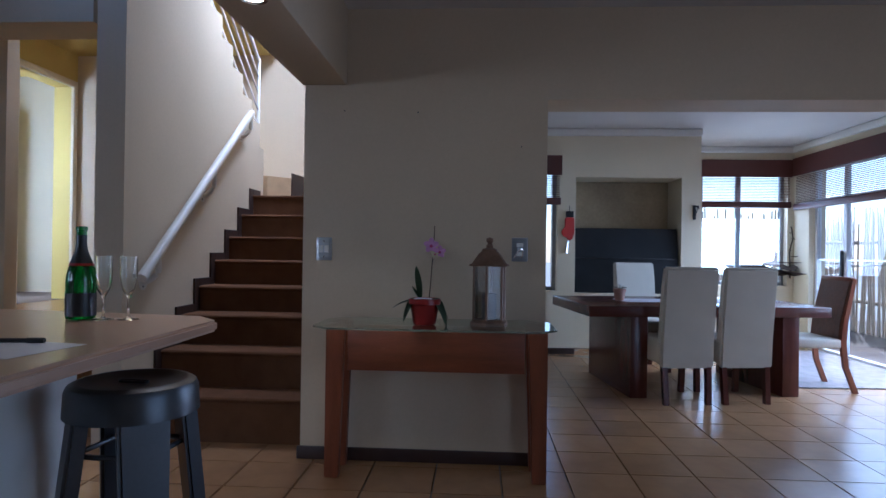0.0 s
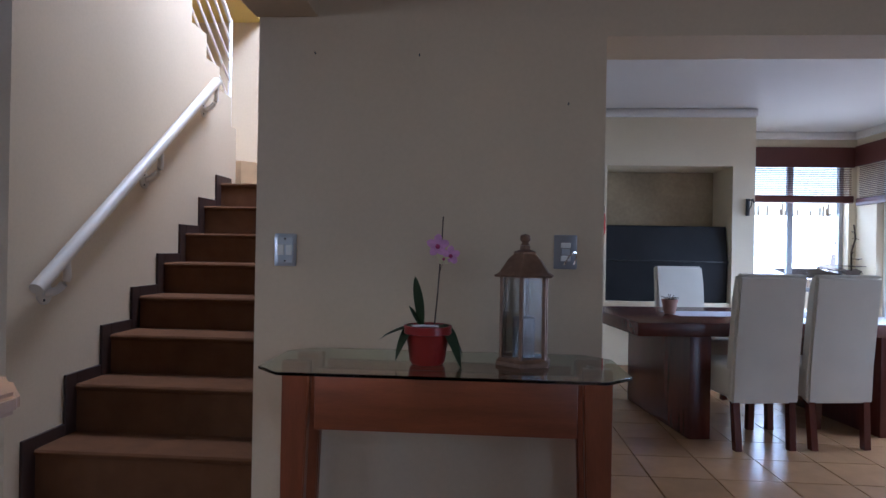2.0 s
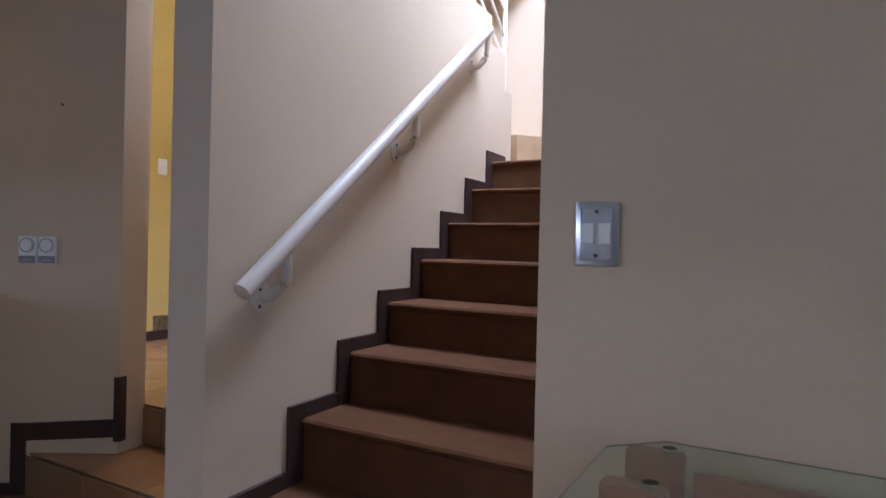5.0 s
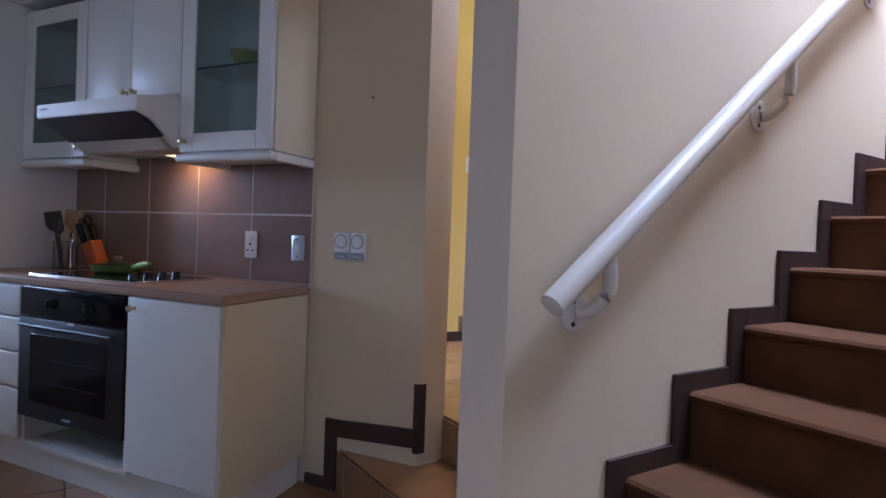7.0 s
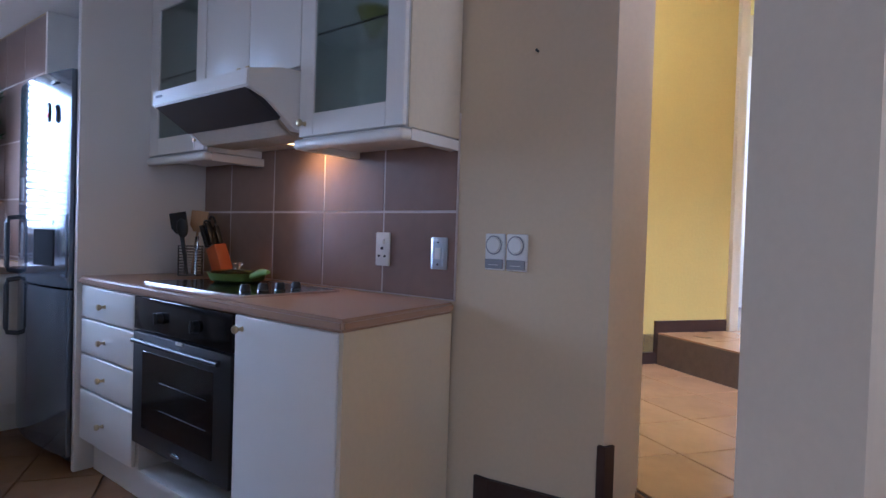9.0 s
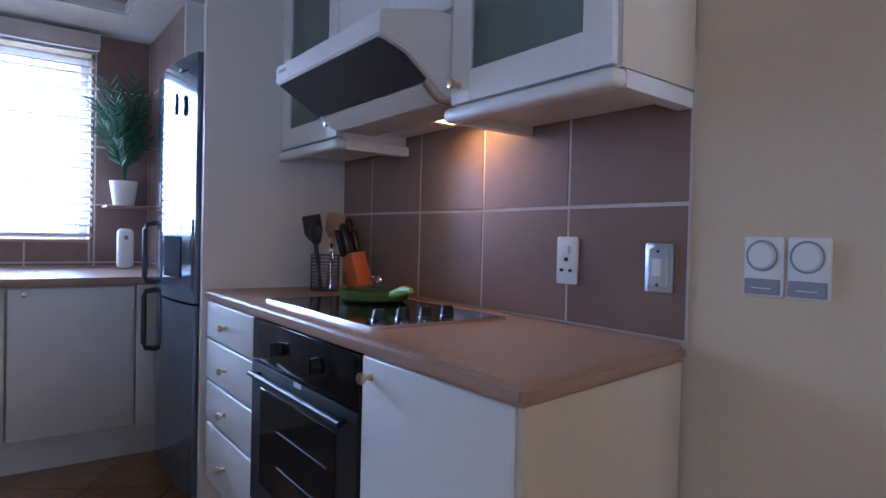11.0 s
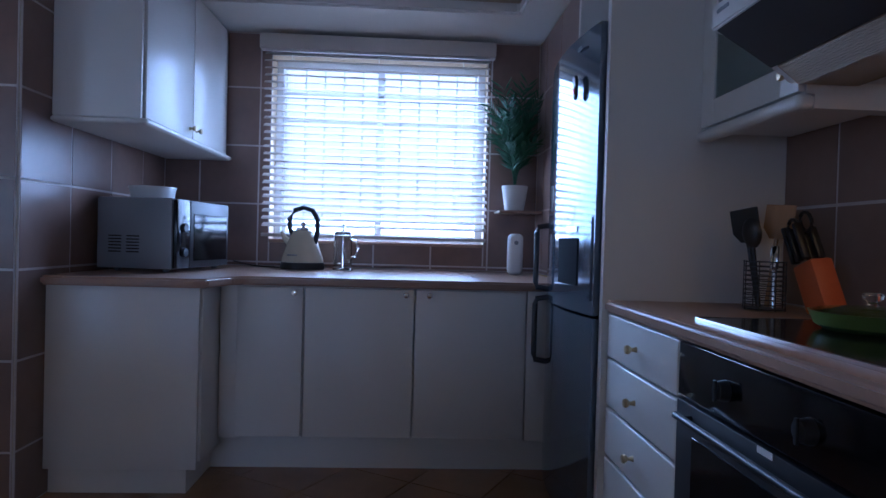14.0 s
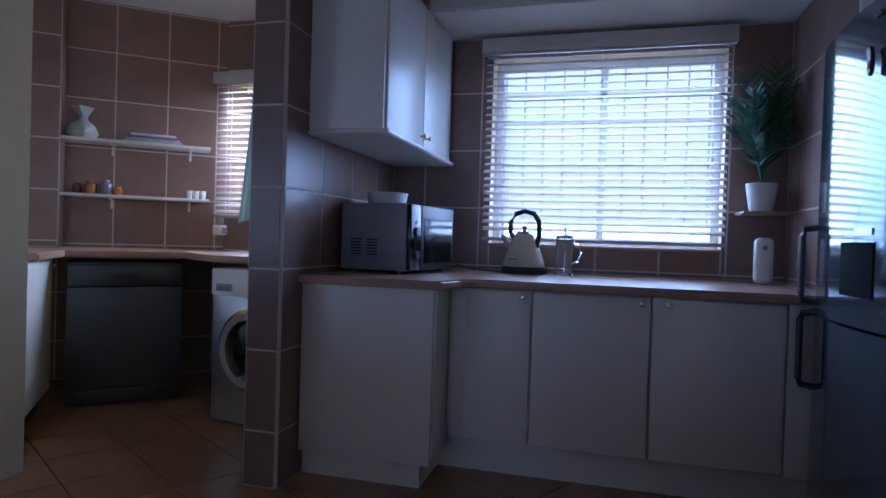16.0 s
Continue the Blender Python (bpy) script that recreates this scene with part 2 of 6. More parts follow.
def prism(bm, poly, a0, a1, axis="x", m=None):
    """A polygon of two coordinates drawn out along an axis from a0 to a1."""
    m = m or Matrix()

    def at(p, a):
        return m @ Vector({"x": (a, p[0], p[1]), "y": (p[0], a, p[1]), "z": (p[0], p[1], a)}[axis])

    lo, hi = [bm.verts.new(at(p, a0)) for p in poly], [bm.verts.new(at(p, a1)) for p in poly]
    bm.faces.new(lo), bm.faces.new(hi)
    n = len(poly)
    for i in range(n):
        bm.faces.new((lo[i], lo[(i + 1) % n], hi[(i + 1) % n], hi[i]))
    bmesh.ops.recalc_face_normals(bm, faces=bm.faces)
    return bm


def mesh_of(name, bm, mat, smooth=True):
    bmesh.ops.recalc_face_normals(bm, faces=bm.faces)
    data = bpy.data.meshes.new(name)
    bm.to_mesh(data)
    bm.free()
    if smooth:
        for p in data.polygons:
            p.use_smooth = True
        data.set_sharp_from_angle(angle=radians(35))
    data.materials.append(mat)
    return data


def part(name, bm, mat, parent, label="", m=None, shadow=True):
    ob = new(name, mesh_of(name, bm, mat))
    ob.parent = parent
    if m is not None:
        ob.matrix_local = m
    ob.visible_shadow = shadow
    return tagged(ob, label)


def thing(name, label, category, m=None, group="", kind=""):
    ob = new(name)
    ob.empty_display_size = 0.1
    ob.matrix_world = m or Matrix()
    return tagged(ob, label, category, group, kind)


def solid(name, bm, mat, label, category, m=None, kind="", group=""):
    ob = new(name, mesh_of(name, bm, mat))
    ob.matrix_world = m or Matrix()
    return tagged(ob, label, category, group, kind)


def B():
    return bmesh.new()


def wall(name, pieces, mat, m=None, label="", bev=0.006):
    """A wall out of boxes (x0, y0, z0, x1, y1, z1)."""
    bm = B()
    for p in pieces:
        box(bm, *p)
    return solid(name, bm, mat, label or "painted plaster wall", "wall", m, "structure")


# ---- setting: turned part ----
bm = B()
box(bm, -9, -6, -0.14, 9, 12, -0.012)
solid("floor", bm, GROUT, "terracotta tiled floor with dark grout", "floor", MAIN, "structure")
ground = B()
box(ground, -60, -60, -0.3, 60, 60, -0.15)
solid("ground", ground, PAVING, "pale paving outside the house", "ground", None, "structure")

# Wall behind the console table, with the wide opening to the dining room.
wall("wall_1", [(-0.472, 4.005, 0, 0.845, 4.28, 2.445), (0.845, 4.005, 1.951, 4.7, 4.28, 2.445), (4.45, 4.005, 0, 4.7, 4.28, 1.951)], PLASTER, MAIN, "beige plaster wall beside the opening to the dining room")
bm = B()
box(bm, -0.487, 3.987, 0, 0.859, 4.005, 0.068, 0.004)
box(bm, 0.845, 4.005, 0, 0.859, 4.28, 0.068, 0.004)
solid("baseboard_1", bm, SKIRT, "dark wooden baseboard under the beige wall", "baseboard", MAIN, "structure")

# Stair wall: its top steps up with the second flight.
SIDE = MAIN @ pose(-1.512, 4.05, 0, 0, 0, 1.0) @ pose(1.546, -4.05, 0)  # along the stair wall, which leans out a little
profile = [(4.05, 0), (6.37, 0), (6.37, 2.07), (6.26, 2.07), (6.26, 2.29)]
v, z = 6.26, 2.29
for k in range(9):
    v -= 0.222
    profile += [(v + 0.222 - 0.222, z), (v, z + 0.165)] if k else [(v, z), (v, z + 0.165)]
    z += 0.165
profile += [(4.05, z)]
bm = B()
prism(bm, profile, -1.715, -1.546, "x")
solid("wall_2", bm, PLASTER, "pale plaster wall beside the staircase with a stepped top", "wall", SIDE, "structure")
wall("wall_3", [(-0.485, 4.294, 0, -0.30, 7.4, 4.9), (-0.485, 3.3, 2.445, -0.30, 4.294, 4.9)], PLASTER, MAIN, "plaster wall on the far side of the staircase")
wall("wall_4", [(-4.3, 7.4, 0, -0.3, 7.6, 4.9)], PLASTER, MAIN, "plaster wall at the back of the stair landing")
wall("wall_5", [(-2.95, 4.11, 2.43, -1.746, 4.40, 4.9), (-1.746, 3.2, 3.72, -1.546, 4.11, 4.9)], PLASTER, MAIN, "plaster lintel over the passage steps")
wall("wall_6", [(-4.3, 4.2, 0, -4.1, 6.5, 3.3), (-4.3, 7.3, 0, -4.1, 7.4, 3.3), (-4.3, 6.5, 2.92, -4.1, 7.3, 3.3), (-4.3, 6.5, 0, -4.1, 7.3, 0.5)], YELLOW, MAIN, "yellow plaster wall of the passage")
wall("wall_7", [(-5.6, 5.6, 0, -4.3, 5.7, 3.3), (-5.6, 8.2, 0, -4.3, 8.3, 3.3), (-5.7, 5.6, 0, -5.6, 8.3, 3.3)], CREAM, MAIN, "pale wall of the room behind the passage door")
bm = B()
box(bm, -5.7, 4.11, 3.3, -1.746, 8.3, 3.4)
solid("ceiling_passage", bm, YELLOW, "yellow ceiling over the passage", "ceiling", MAIN, "structure")
bm = B()
box(bm, -1.746, 2.9, 4.9, -0.3, 7.6, 5.0)
solid("ceiling_stairwell", bm, CEILING, "white ceiling above the stairwell", "ceiling", MAIN, "structure")

# Bulkhead beam above the hall.
bm = B()
box(bm, -0.485, -2.4, 2.03, -0.24, 4.005, 2.6, 0.008)
solid("ceiling_beam", bm, PLASTER, "beige plaster bulkhead under the ceiling", "beam", MAIN, "structure")
bm = B()
box(bm, -0.24, -2.5, 2.445, 4.7, 4.005, 2.55)
solid("ceiling_hall", bm, CEILING, "plain ceiling of the hall", "ceiling", MAIN, "structure")
bm = B()
box(bm, -0.3, 4.294, 2.52, 4.7, 8.9, 2.62)
solid("ceiling_dining", bm, CEILING, "white ceiling of the dining room", "ceiling", MAIN, "structure")
bm = B()
for p in ((-0.3, 7.54, 2.44, 2.94, 7.6, 2.52), (2.94, 8.64, 2.44, 4.5, 8.7, 2.52), (4.44, 4.294, 2.44, 4.5, 8.64, 2.52)):
    box(bm, *p, 0.02)
solid("trim_cornice", bm, CEILING, "white cornice round the dining room ceiling", "cornice", MAIN, "structure")

# Dining room.
wall("wall_8", [(-0.3, 7.6, 0, 0.55, 7.8, 2.52), (0.55, 7.6, 0, 1.37, 7.8, 0.705), (0.55, 7.6, 2.2, 1.37, 7.8, 2.52), (1.37, 7.6, 0, 1.57, 8.2, 2.52), (1.57, 7.6, 1.985, 2.735, 8.2, 2.52), (2.735, 7.6, 0, 2.94, 8.9, 2.52), (1.57, 8.1, 0, 2.735, 8.2, 1.985)], CREAM, MAIN, "cream plaster chimney breast with a fireplace recess")
wall("wall_9", [(2.94, 8.7, 0, 3.35, 8.9, 2.52), (3.35, 8.7, 0, 4.42, 8.9, 0.75), (3.35, 8.7, 2.33, 4.42, 8.9, 2.52), (4.42, 8.7, 0, 4.7, 8.9, 2.52)], CREAM, MAIN, "cream plaster wall with a window")
wall("wall_10", [(4.5, 8.35, 0, 4.7, 8.7, 2.52), (4.5, 4.294, 2.2, 4.7, 8.35, 2.52), (4.5, 4.294, 0, 4.7, 5.1, 2.2)], CREAM, MAIN, "cream plaster wall with glass sliding doors")
wall("wall_11", [(-0.3, 4.294, 0, -0.2, 7.6, 2.52)], CREAM, MAIN, "cream plaster side wall of the dining room")
# Walls that close the hall.
# The gap in the side wall is added to hold the hall's side lamp.
wall("wall_12", [(4.5, -2.5, 0, 4.7, -1.05, 2.5), (4.5, 1.45, 0, 4.7, 4.005, 2.5), (4.5, -1.05, 2.15, 4.7, 1.45, 2.5)], PLASTER, MAIN, "beige plaster side wall of the hall with an added opening for light")
wall("wall_13", [(-6.5, -2.7, 0, 4.7, -2.5, 2.7)], PLASTER, MAIN, "beige plaster wall at the back of the hall")

# ---- setting: kitchen ----
KY = 5.10
# A warmer copy of the plaster; the hall sun is in its colour.
wall("wall_14", [(-3.0, KY, 0, 0.115, KY + 0.15, 2.7)], material("sun_tinted_plaster", (0.6, 0.48, 0.31), 0.75, 0, 0.08, 1.2, 0.07, 60), None, "beige plaster wall behind the hob")
bm = B()
prism(bm, [(0.115, KY), (0.12, KY), (0.165, KY + 0.09), (0.165, KY + 0.15), (0.115, KY + 0.15)], 0, 3.3, "z")
solid("wall_15", bm, PLASTER, "beige plaster wall end beside the passage steps", "wall", None, "structure")
wall("wall_16", [(-3.95, 2.29, 0, -3.72, 3.055, 2.7), (-3.95, 4.30, 0, -3.72, 4.61, 2.7), (-3.95, 3.055, 0, -3.72, 4.30, 1.03), (-3.95, 3.055, 2.09, -3.72, 4.30, 2.7)], PLASTER, None, "wall with the kitchen window, tiled up to the bulkhead")
wall("wall_17", [(-3.95, 4.62, 0, -2.84, 5.4, 2.7)], YELLOW, None, "short wall between the window and the fridge")
wall("wall_18", [(-4.4, 2.30, 0, -2.442, 2.447, 2.7)], YELLOW, None, "partition wall between kitchen and laundry")
wall("wall_19", [(-4.4, 0.7, 0, -4.2, 0.92, 2.7), (-4.4, 0.92, 0, -4.2, 1.75, 1.16), (-4.4, 0.92, 2.14, -4.2, 1.75, 2.7), (-4.4, 1.75, 0, -4.2, 2.3, 2.7)], YELLOW, None, "laundry wall with a small window")
bm = B()
prism(bm, [(-3.30, -0.18), (-4.2, 0.94), (-4.35, 0.82), (-3.45, -0.30)], 0, 2.7, "z")
solid("wall_20", bm, YELLOW, "slanting laundry wall behind the tiles", "wall", None, "structure")
bm = B()
box(bm, 0.49, -0.60, 0.915, 0.9, -0.424, 2.7)
solid("wall_21", bm, WALL_TILE, "narrow tiled pier beside the laundry shelves", "wall", pose(-3.39, 0.887, 0, 0, 0, -51.2), "structure")
wall("wall_24", [(-3.4, -0.5, 0, -1.9, -0.3, 2.7)], YELLOW, None, "laundry side wall")
wall("wall_22", [(-2.25, -0.1, 0, -2.05, 1.36, 2.7)], WHITE, None, "white wall edge beside the laundry opening")
wall("wall_23", [(-2.05, 0.2, 0, -1.9, 0.4, 2.7), (-2.05, -4.5, 0, -1.9, 0.4, 2.7)], PLASTER, None, "beige plaster side wall")
bm = B()
prism(bm, [(-4.4, -1.0), (0.3, -1.0), (1.1, 1.2), (1.55, 2.9), (0.12, 3.85), (0.12, 5.3), (-4.4, 5.4)], 2.62, 2.72, "z")
solid("ceiling_kitchen", bm, CEILING, "white ceiling of the kitchen", "ceiling", None, "structure")
bm = B()
box(bm, -6.5, -2.5, 2.72, -0.485, 3.3, 2.8)
solid("ceiling_corner", bm, CEILING, "plain ceiling over the breakfast bar", "ceiling", MAIN, "structure")

# White bulkhead shelf above the cabinets.
bm = B()
prism(bm, [(-3.72, 2.45), (-3.25, 2.79), (-3.25, 4.40), (-2.10, 4.44), (-2.04, 4.765), (-0.39, 4.765), (-0.45, KY - 0.002), (-2.84, KY), (-2.84, 4.62), (-3.72, 4.62)], 2.214, 2.275, "z")
bmesh.ops.bevel(bm, geom=bm.edges[:], offset=0.012, segments=2, affect="EDGES")
solid("trim_bulkhead", bm, WHITE, "white bulkhead cornice above the kitchen cabinets", "cornice", None, "structure")


# ---- kitchen: built-in units ----
def knob(parent, x, y, z, axis="y", way=-1, mat=None):
    """A turned knob that stands out from a door along an axis."""
    bm = B()
    turn = {("y", -1): (90, 0, 0), ("x", 1): (0, 90, 0), ("y", 1): (-90, 0, 0)}[(axis, way)]
    lathe(bm, [(0.0, 0), (0.009, 0), (0.006, 0.006), (0.005, 0.014), (0.011, 0.019), (0.0135, 0.025), (0.011, 0.031), (0.0, 0.033)], 14, pose(x, y, z, *turn))
    return part("knob", bm, mat or BRASS, parent, "brass knob" if mat is None else "chrome knob")


# Worktop beside the hob.
bm = B()
prism(bm, [(-2.076, 4.507), (-0.335, 4.507), (-0.428, KY - 0.01), (-2.076, KY - 0.01)], 0.835, 0.872, "z")
bmesh.ops.bevel(bm, geom=bm.edges[:], offset=0.01, segments=3, affect="EDGES")
solid("worktop", bm, WORKTOP, "brown laminate worktop around the hob", "worktop")

FY = 4.537
# Drawer unit.
unit = thing("drawer_unit", "white kitchen unit with four drawers and brass knobs", "cabinet")
bm = B()
box(bm, -2.075, FY + 0.004, 0.15, -1.55, KY - 0.03, 0.834)
part("body", bm, WHITE, unit)
for z0, z1 in ((0.692, 0.832), (0.536, 0.688), (0.380, 0.532), (0.153, 0.376)):
    bm = B()
    box(bm, -2.07, FY - 0.018, z0 + 0.002, -1.553, FY, z1 - 0.002, 0.006, 3)
    drawer = part("drawer", bm, WHITE, unit)
    knob(drawer, -1.82, FY - 0.018, (z0 + z1) / 2 - 0.004)

# Oven housing and oven.
unit = thing("oven_housing", "white kitchen unit that houses the oven", "cabinet")
bm = B()
box(bm, -1.547, FY + 0.05, 0.13, -1.538, KY - 0.03, 0.834)
box(bm, -0.868, FY + 0.05, 0.13, -0.859, KY - 0.03, 0.834)
box(bm, -1.538, FY + 0.0, 0.13, -0.868, KY - 0.03, 0.15)
box(bm, -1.547, FY, 0.13, -1.530, FY + 0.05, 0.258)
box(bm, -0.876, FY, 0.13, -0.859, FY + 0.05, 0.258)
part("body", bm, WHITE, unit)
oven = thing("oven", "black built-in electric oven with a glass door", "oven")
bm = B()
box(bm, -1.53, FY + 0.01, 0.262, -0.876, KY - 0.06, 0.832)
part("body", bm, BLACK, oven)
bm = B()
box(bm, -1.545, FY - 0.02, 0.705, -0.862, FY + 0.008, 0.83, 0.004)
panel = part("control_panel", bm, BLACK_GLASS, oven)
for x in (-1.33, -1.075):
    bm = B()
    lathe(bm, [(0, 0), (0.022, 0), (0.02, 0.012), (0.018, 0.02), (0, 0.021)], 20, pose(x, FY - 0.02, 0.765, 90, 0, 0))
    box(bm, x - 0.004, FY - 0.046, 0.744, x + 0.004, FY - 0.04, 0.786, 0.001, 1)
    part("dial", bm, BLACK, panel)
bm = B()
box(bm, -1.545, FY - 0.022, 0.268, -0.862, FY + 0.008, 0.698, 0.004)
door = part("door", bm, BLACK, oven)
bm = B()
box(bm, -1.46, FY - 0.025, 0.34, -0.96, FY - 0.0225, 0.63, 0.001, 1)
part("window", bm, BLACK_GLASS, door, "dark glass oven window")
for z in (0.43, 0.53):
    bm = B()
    box(bm, -1.32, FY - 0.0268, z, -1.0, FY - 0.0252, z + 0.0025)
    part("shelf_line", bm, CHARCOAL, door)
bm = B()
rod(bm, (-1.5, FY - 0.045, 0.668), (-0.9, FY - 0.045, 0.668), 0.008)
for x in (-1.47, -0.93):
    rod(bm, (x, FY - 0.022, 0.668), (x, FY - 0.045, 0.668), 0.007)
part("handle", bm, BLACK, door)
bm = B()
box(bm, -1.21, FY - 0.025, 0.686, -1.165, FY - 0.0225, 0.698)
part("label", bm, PLASTIC, oven, "small white label")
bm = B()
box(bm, -1.23, FY - 0.0245, 0.288, -1.18, FY - 0.0225, 0.294)
part("badge", bm, PLATE_STEEL, oven)

# Corner cupboard at the end of the run.
unit = thing("base_cabinet", "white lacquered base cabinet at the end of the worktop", "cabinet", group="base cabinets")
bm = B()
prism(bm, [(-0.855, FY + 0.004), (-0.37, FY + 0.004), (-0.458, KY - 0.015), (-0.855, KY - 0.015)], 0.15, 0.834, "z")
part("body", bm, WHITE, unit)
bm = B()
box(bm, -0.852, FY - 0.018, 0.155, -0.368, FY, 0.832, 0.006, 3)
door = part("door", bm, WHITE, unit)
knob(door, -0.81, FY - 0.018, 0.79)
bm = B()
prism(bm, [(-0.366, FY - 0.012), (-0.35, FY - 0.012), (-0.437, KY - 0.014), (-0.453, KY - 0.014)], 0.132, 0.834, "z")
part("end_panel", bm, CREAM, unit, "cream end panel")
bm = B()
prism(bm, [(-2.07, FY + 0.045), (-0.385, FY + 0.045), (-0.46, KY - 0.02), (-2.07, KY - 0.02)], 0.0, 0.128, "z")
solid("plinth", bm, WHITE, "white plinth under the oven units", "plinth", None, "structure")

# Tall side panels round the fridge.
bm = B()
box(bm, -2.112, FY - 0.035, 0, -2.080, KY - 0.001, 2.212, 0.004)
solid("side_panel", bm, WHITE, "tall white panel between fridge and worktop", "panel")
bm = B()
box(bm, -2.838, 4.60, 0, -2.812, KY - 0.001, 2.212, 0.003)
solid("side_panel", bm, WHITE, "tall white panel beside the fridge niche", "panel")
bm = B()
box(bm, -2.81, KY - 0.02, 1.8, -2.113, KY - 0.002, 2.211)
solid("fridge_niche_back", bm, WHITE, "white board at the back of the fridge niche", "panel")

# Fridge with a gently bowed front.
fridge = thing("fridge", "tall silver fridge-freezer with a water dispenser", "fridge", pose(-2.485, 4.785, 0))


def bowed(bm, z0, z1, x0=-0.322, x1=0.362, y=-0.30, bow=0.035):
    pts = [(x0, y + 0.07)]
    for k in range(13):
        a = k / 12
        pts.append((x0 + (x1 - x0) * a, y - bow * (1 - (2 * a - 1) ** 2)))
    pts += [(x1, y + 0.07)]
    return prism(bm, pts, z0, z1, "z")


def skin(bm, z0, z1, xa, xb, proud):
    """A thin plate that follows the bow of the door."""
    front = []
    for k in range(9):
        x = xa + (xb - xa) * k / 8
        a = (x + 0.322) / 0.684
        front.append((x, -0.30 - 0.035 * (1 - (2 * a - 1) ** 2) - proud))
    return prism(bm, [(xa, -0.28)] + front + [(xb, -0.28)], z0, z1, "z")


bm = B()
box(bm, -0.322, -0.225, 0.03, 0.360, 0.285, 1.775, 0.008)
part("body", bm, STEEL, fridge)
for z0, z1, hz in ((0.06, 0.803, (0.535, 0.815)), (0.813, 1.78, (0.85, 1.127))):
    bm = B()
    bowed(bm, z0, z1)
    d = part("door", bm, STEEL, fridge)
    bm = B()
    tube(bm, [(-0.285, -0.305, hz[0]), (-0.29, -0.352, hz[0] + 0.008), (-0.29, -0.358, hz[0] + 0.03), (-0.29, -0.358, hz[1] - 0.03), (-0.29, -0.352, hz[1] - 0.008), (-0.285, -0.305, hz[1])], 0.012, 10)
    part("handle", bm, DARK_STEEL, d, "grey bar handle")
bm = B()
skin(bm, 0.86, 1.14, 0.03, 0.345, 0.005)
disp = part("dispenser", bm, STEEL, fridge)
# Not hollow: a near-black plate paints the shade inside the dispenser.
bm = B()
skin(bm, 0.905, 1.07, 0.05, 0.25, 0.009)
part("recess", bm, material("recess_shade", (0.012, 0.012, 0.014), 0.85, 0, 0.1, 6, 0.0, spec=0.05), disp, "dark plate that stands for the shade in the dispenser recess")
bm = B()
skin(bm, 1.09, 1.112, 0.14, 0.24, 0.009)
part("button", bm, PLATE_STEEL, disp)
bm = B()
box(bm, 0.2, -0.332, 1.725, 0.25, -0.327, 1.735)
part("badge", bm, DARK_STEEL, fridge)
bm = B()
box(bm, -0.34, -0.25, 0.0, 0.34, 0.28, 0.058)
part("kick_plate", bm, BLACK, fridge)
clip = thing("fridge_magnet", "small red and black clip hanging on the fridge door", "magnet", pose(-2.268, 4.4485, 1.60))
bm = B()
prism(bm, [(-0.016, 0.03), (0.004, 0.04), (0.018, 0.02), (0.02, -0.035), (0.006, -0.05), (-0.008, -0.04), (-0.004, 0.0)], -0.012, 0.0, "y")
bmesh.ops.bevel(bm, geom=bm.edges[:], offset=0.002, segments=2, affect="EDGES")
part("clip", bm, BLACK, clip)
bm = B()
box(bm, 0.002, -0.0145, -0.03, 0.016, -0.011, -0.01, 0.001, 1)
part("tag", bm, MITT, clip, "red tag")


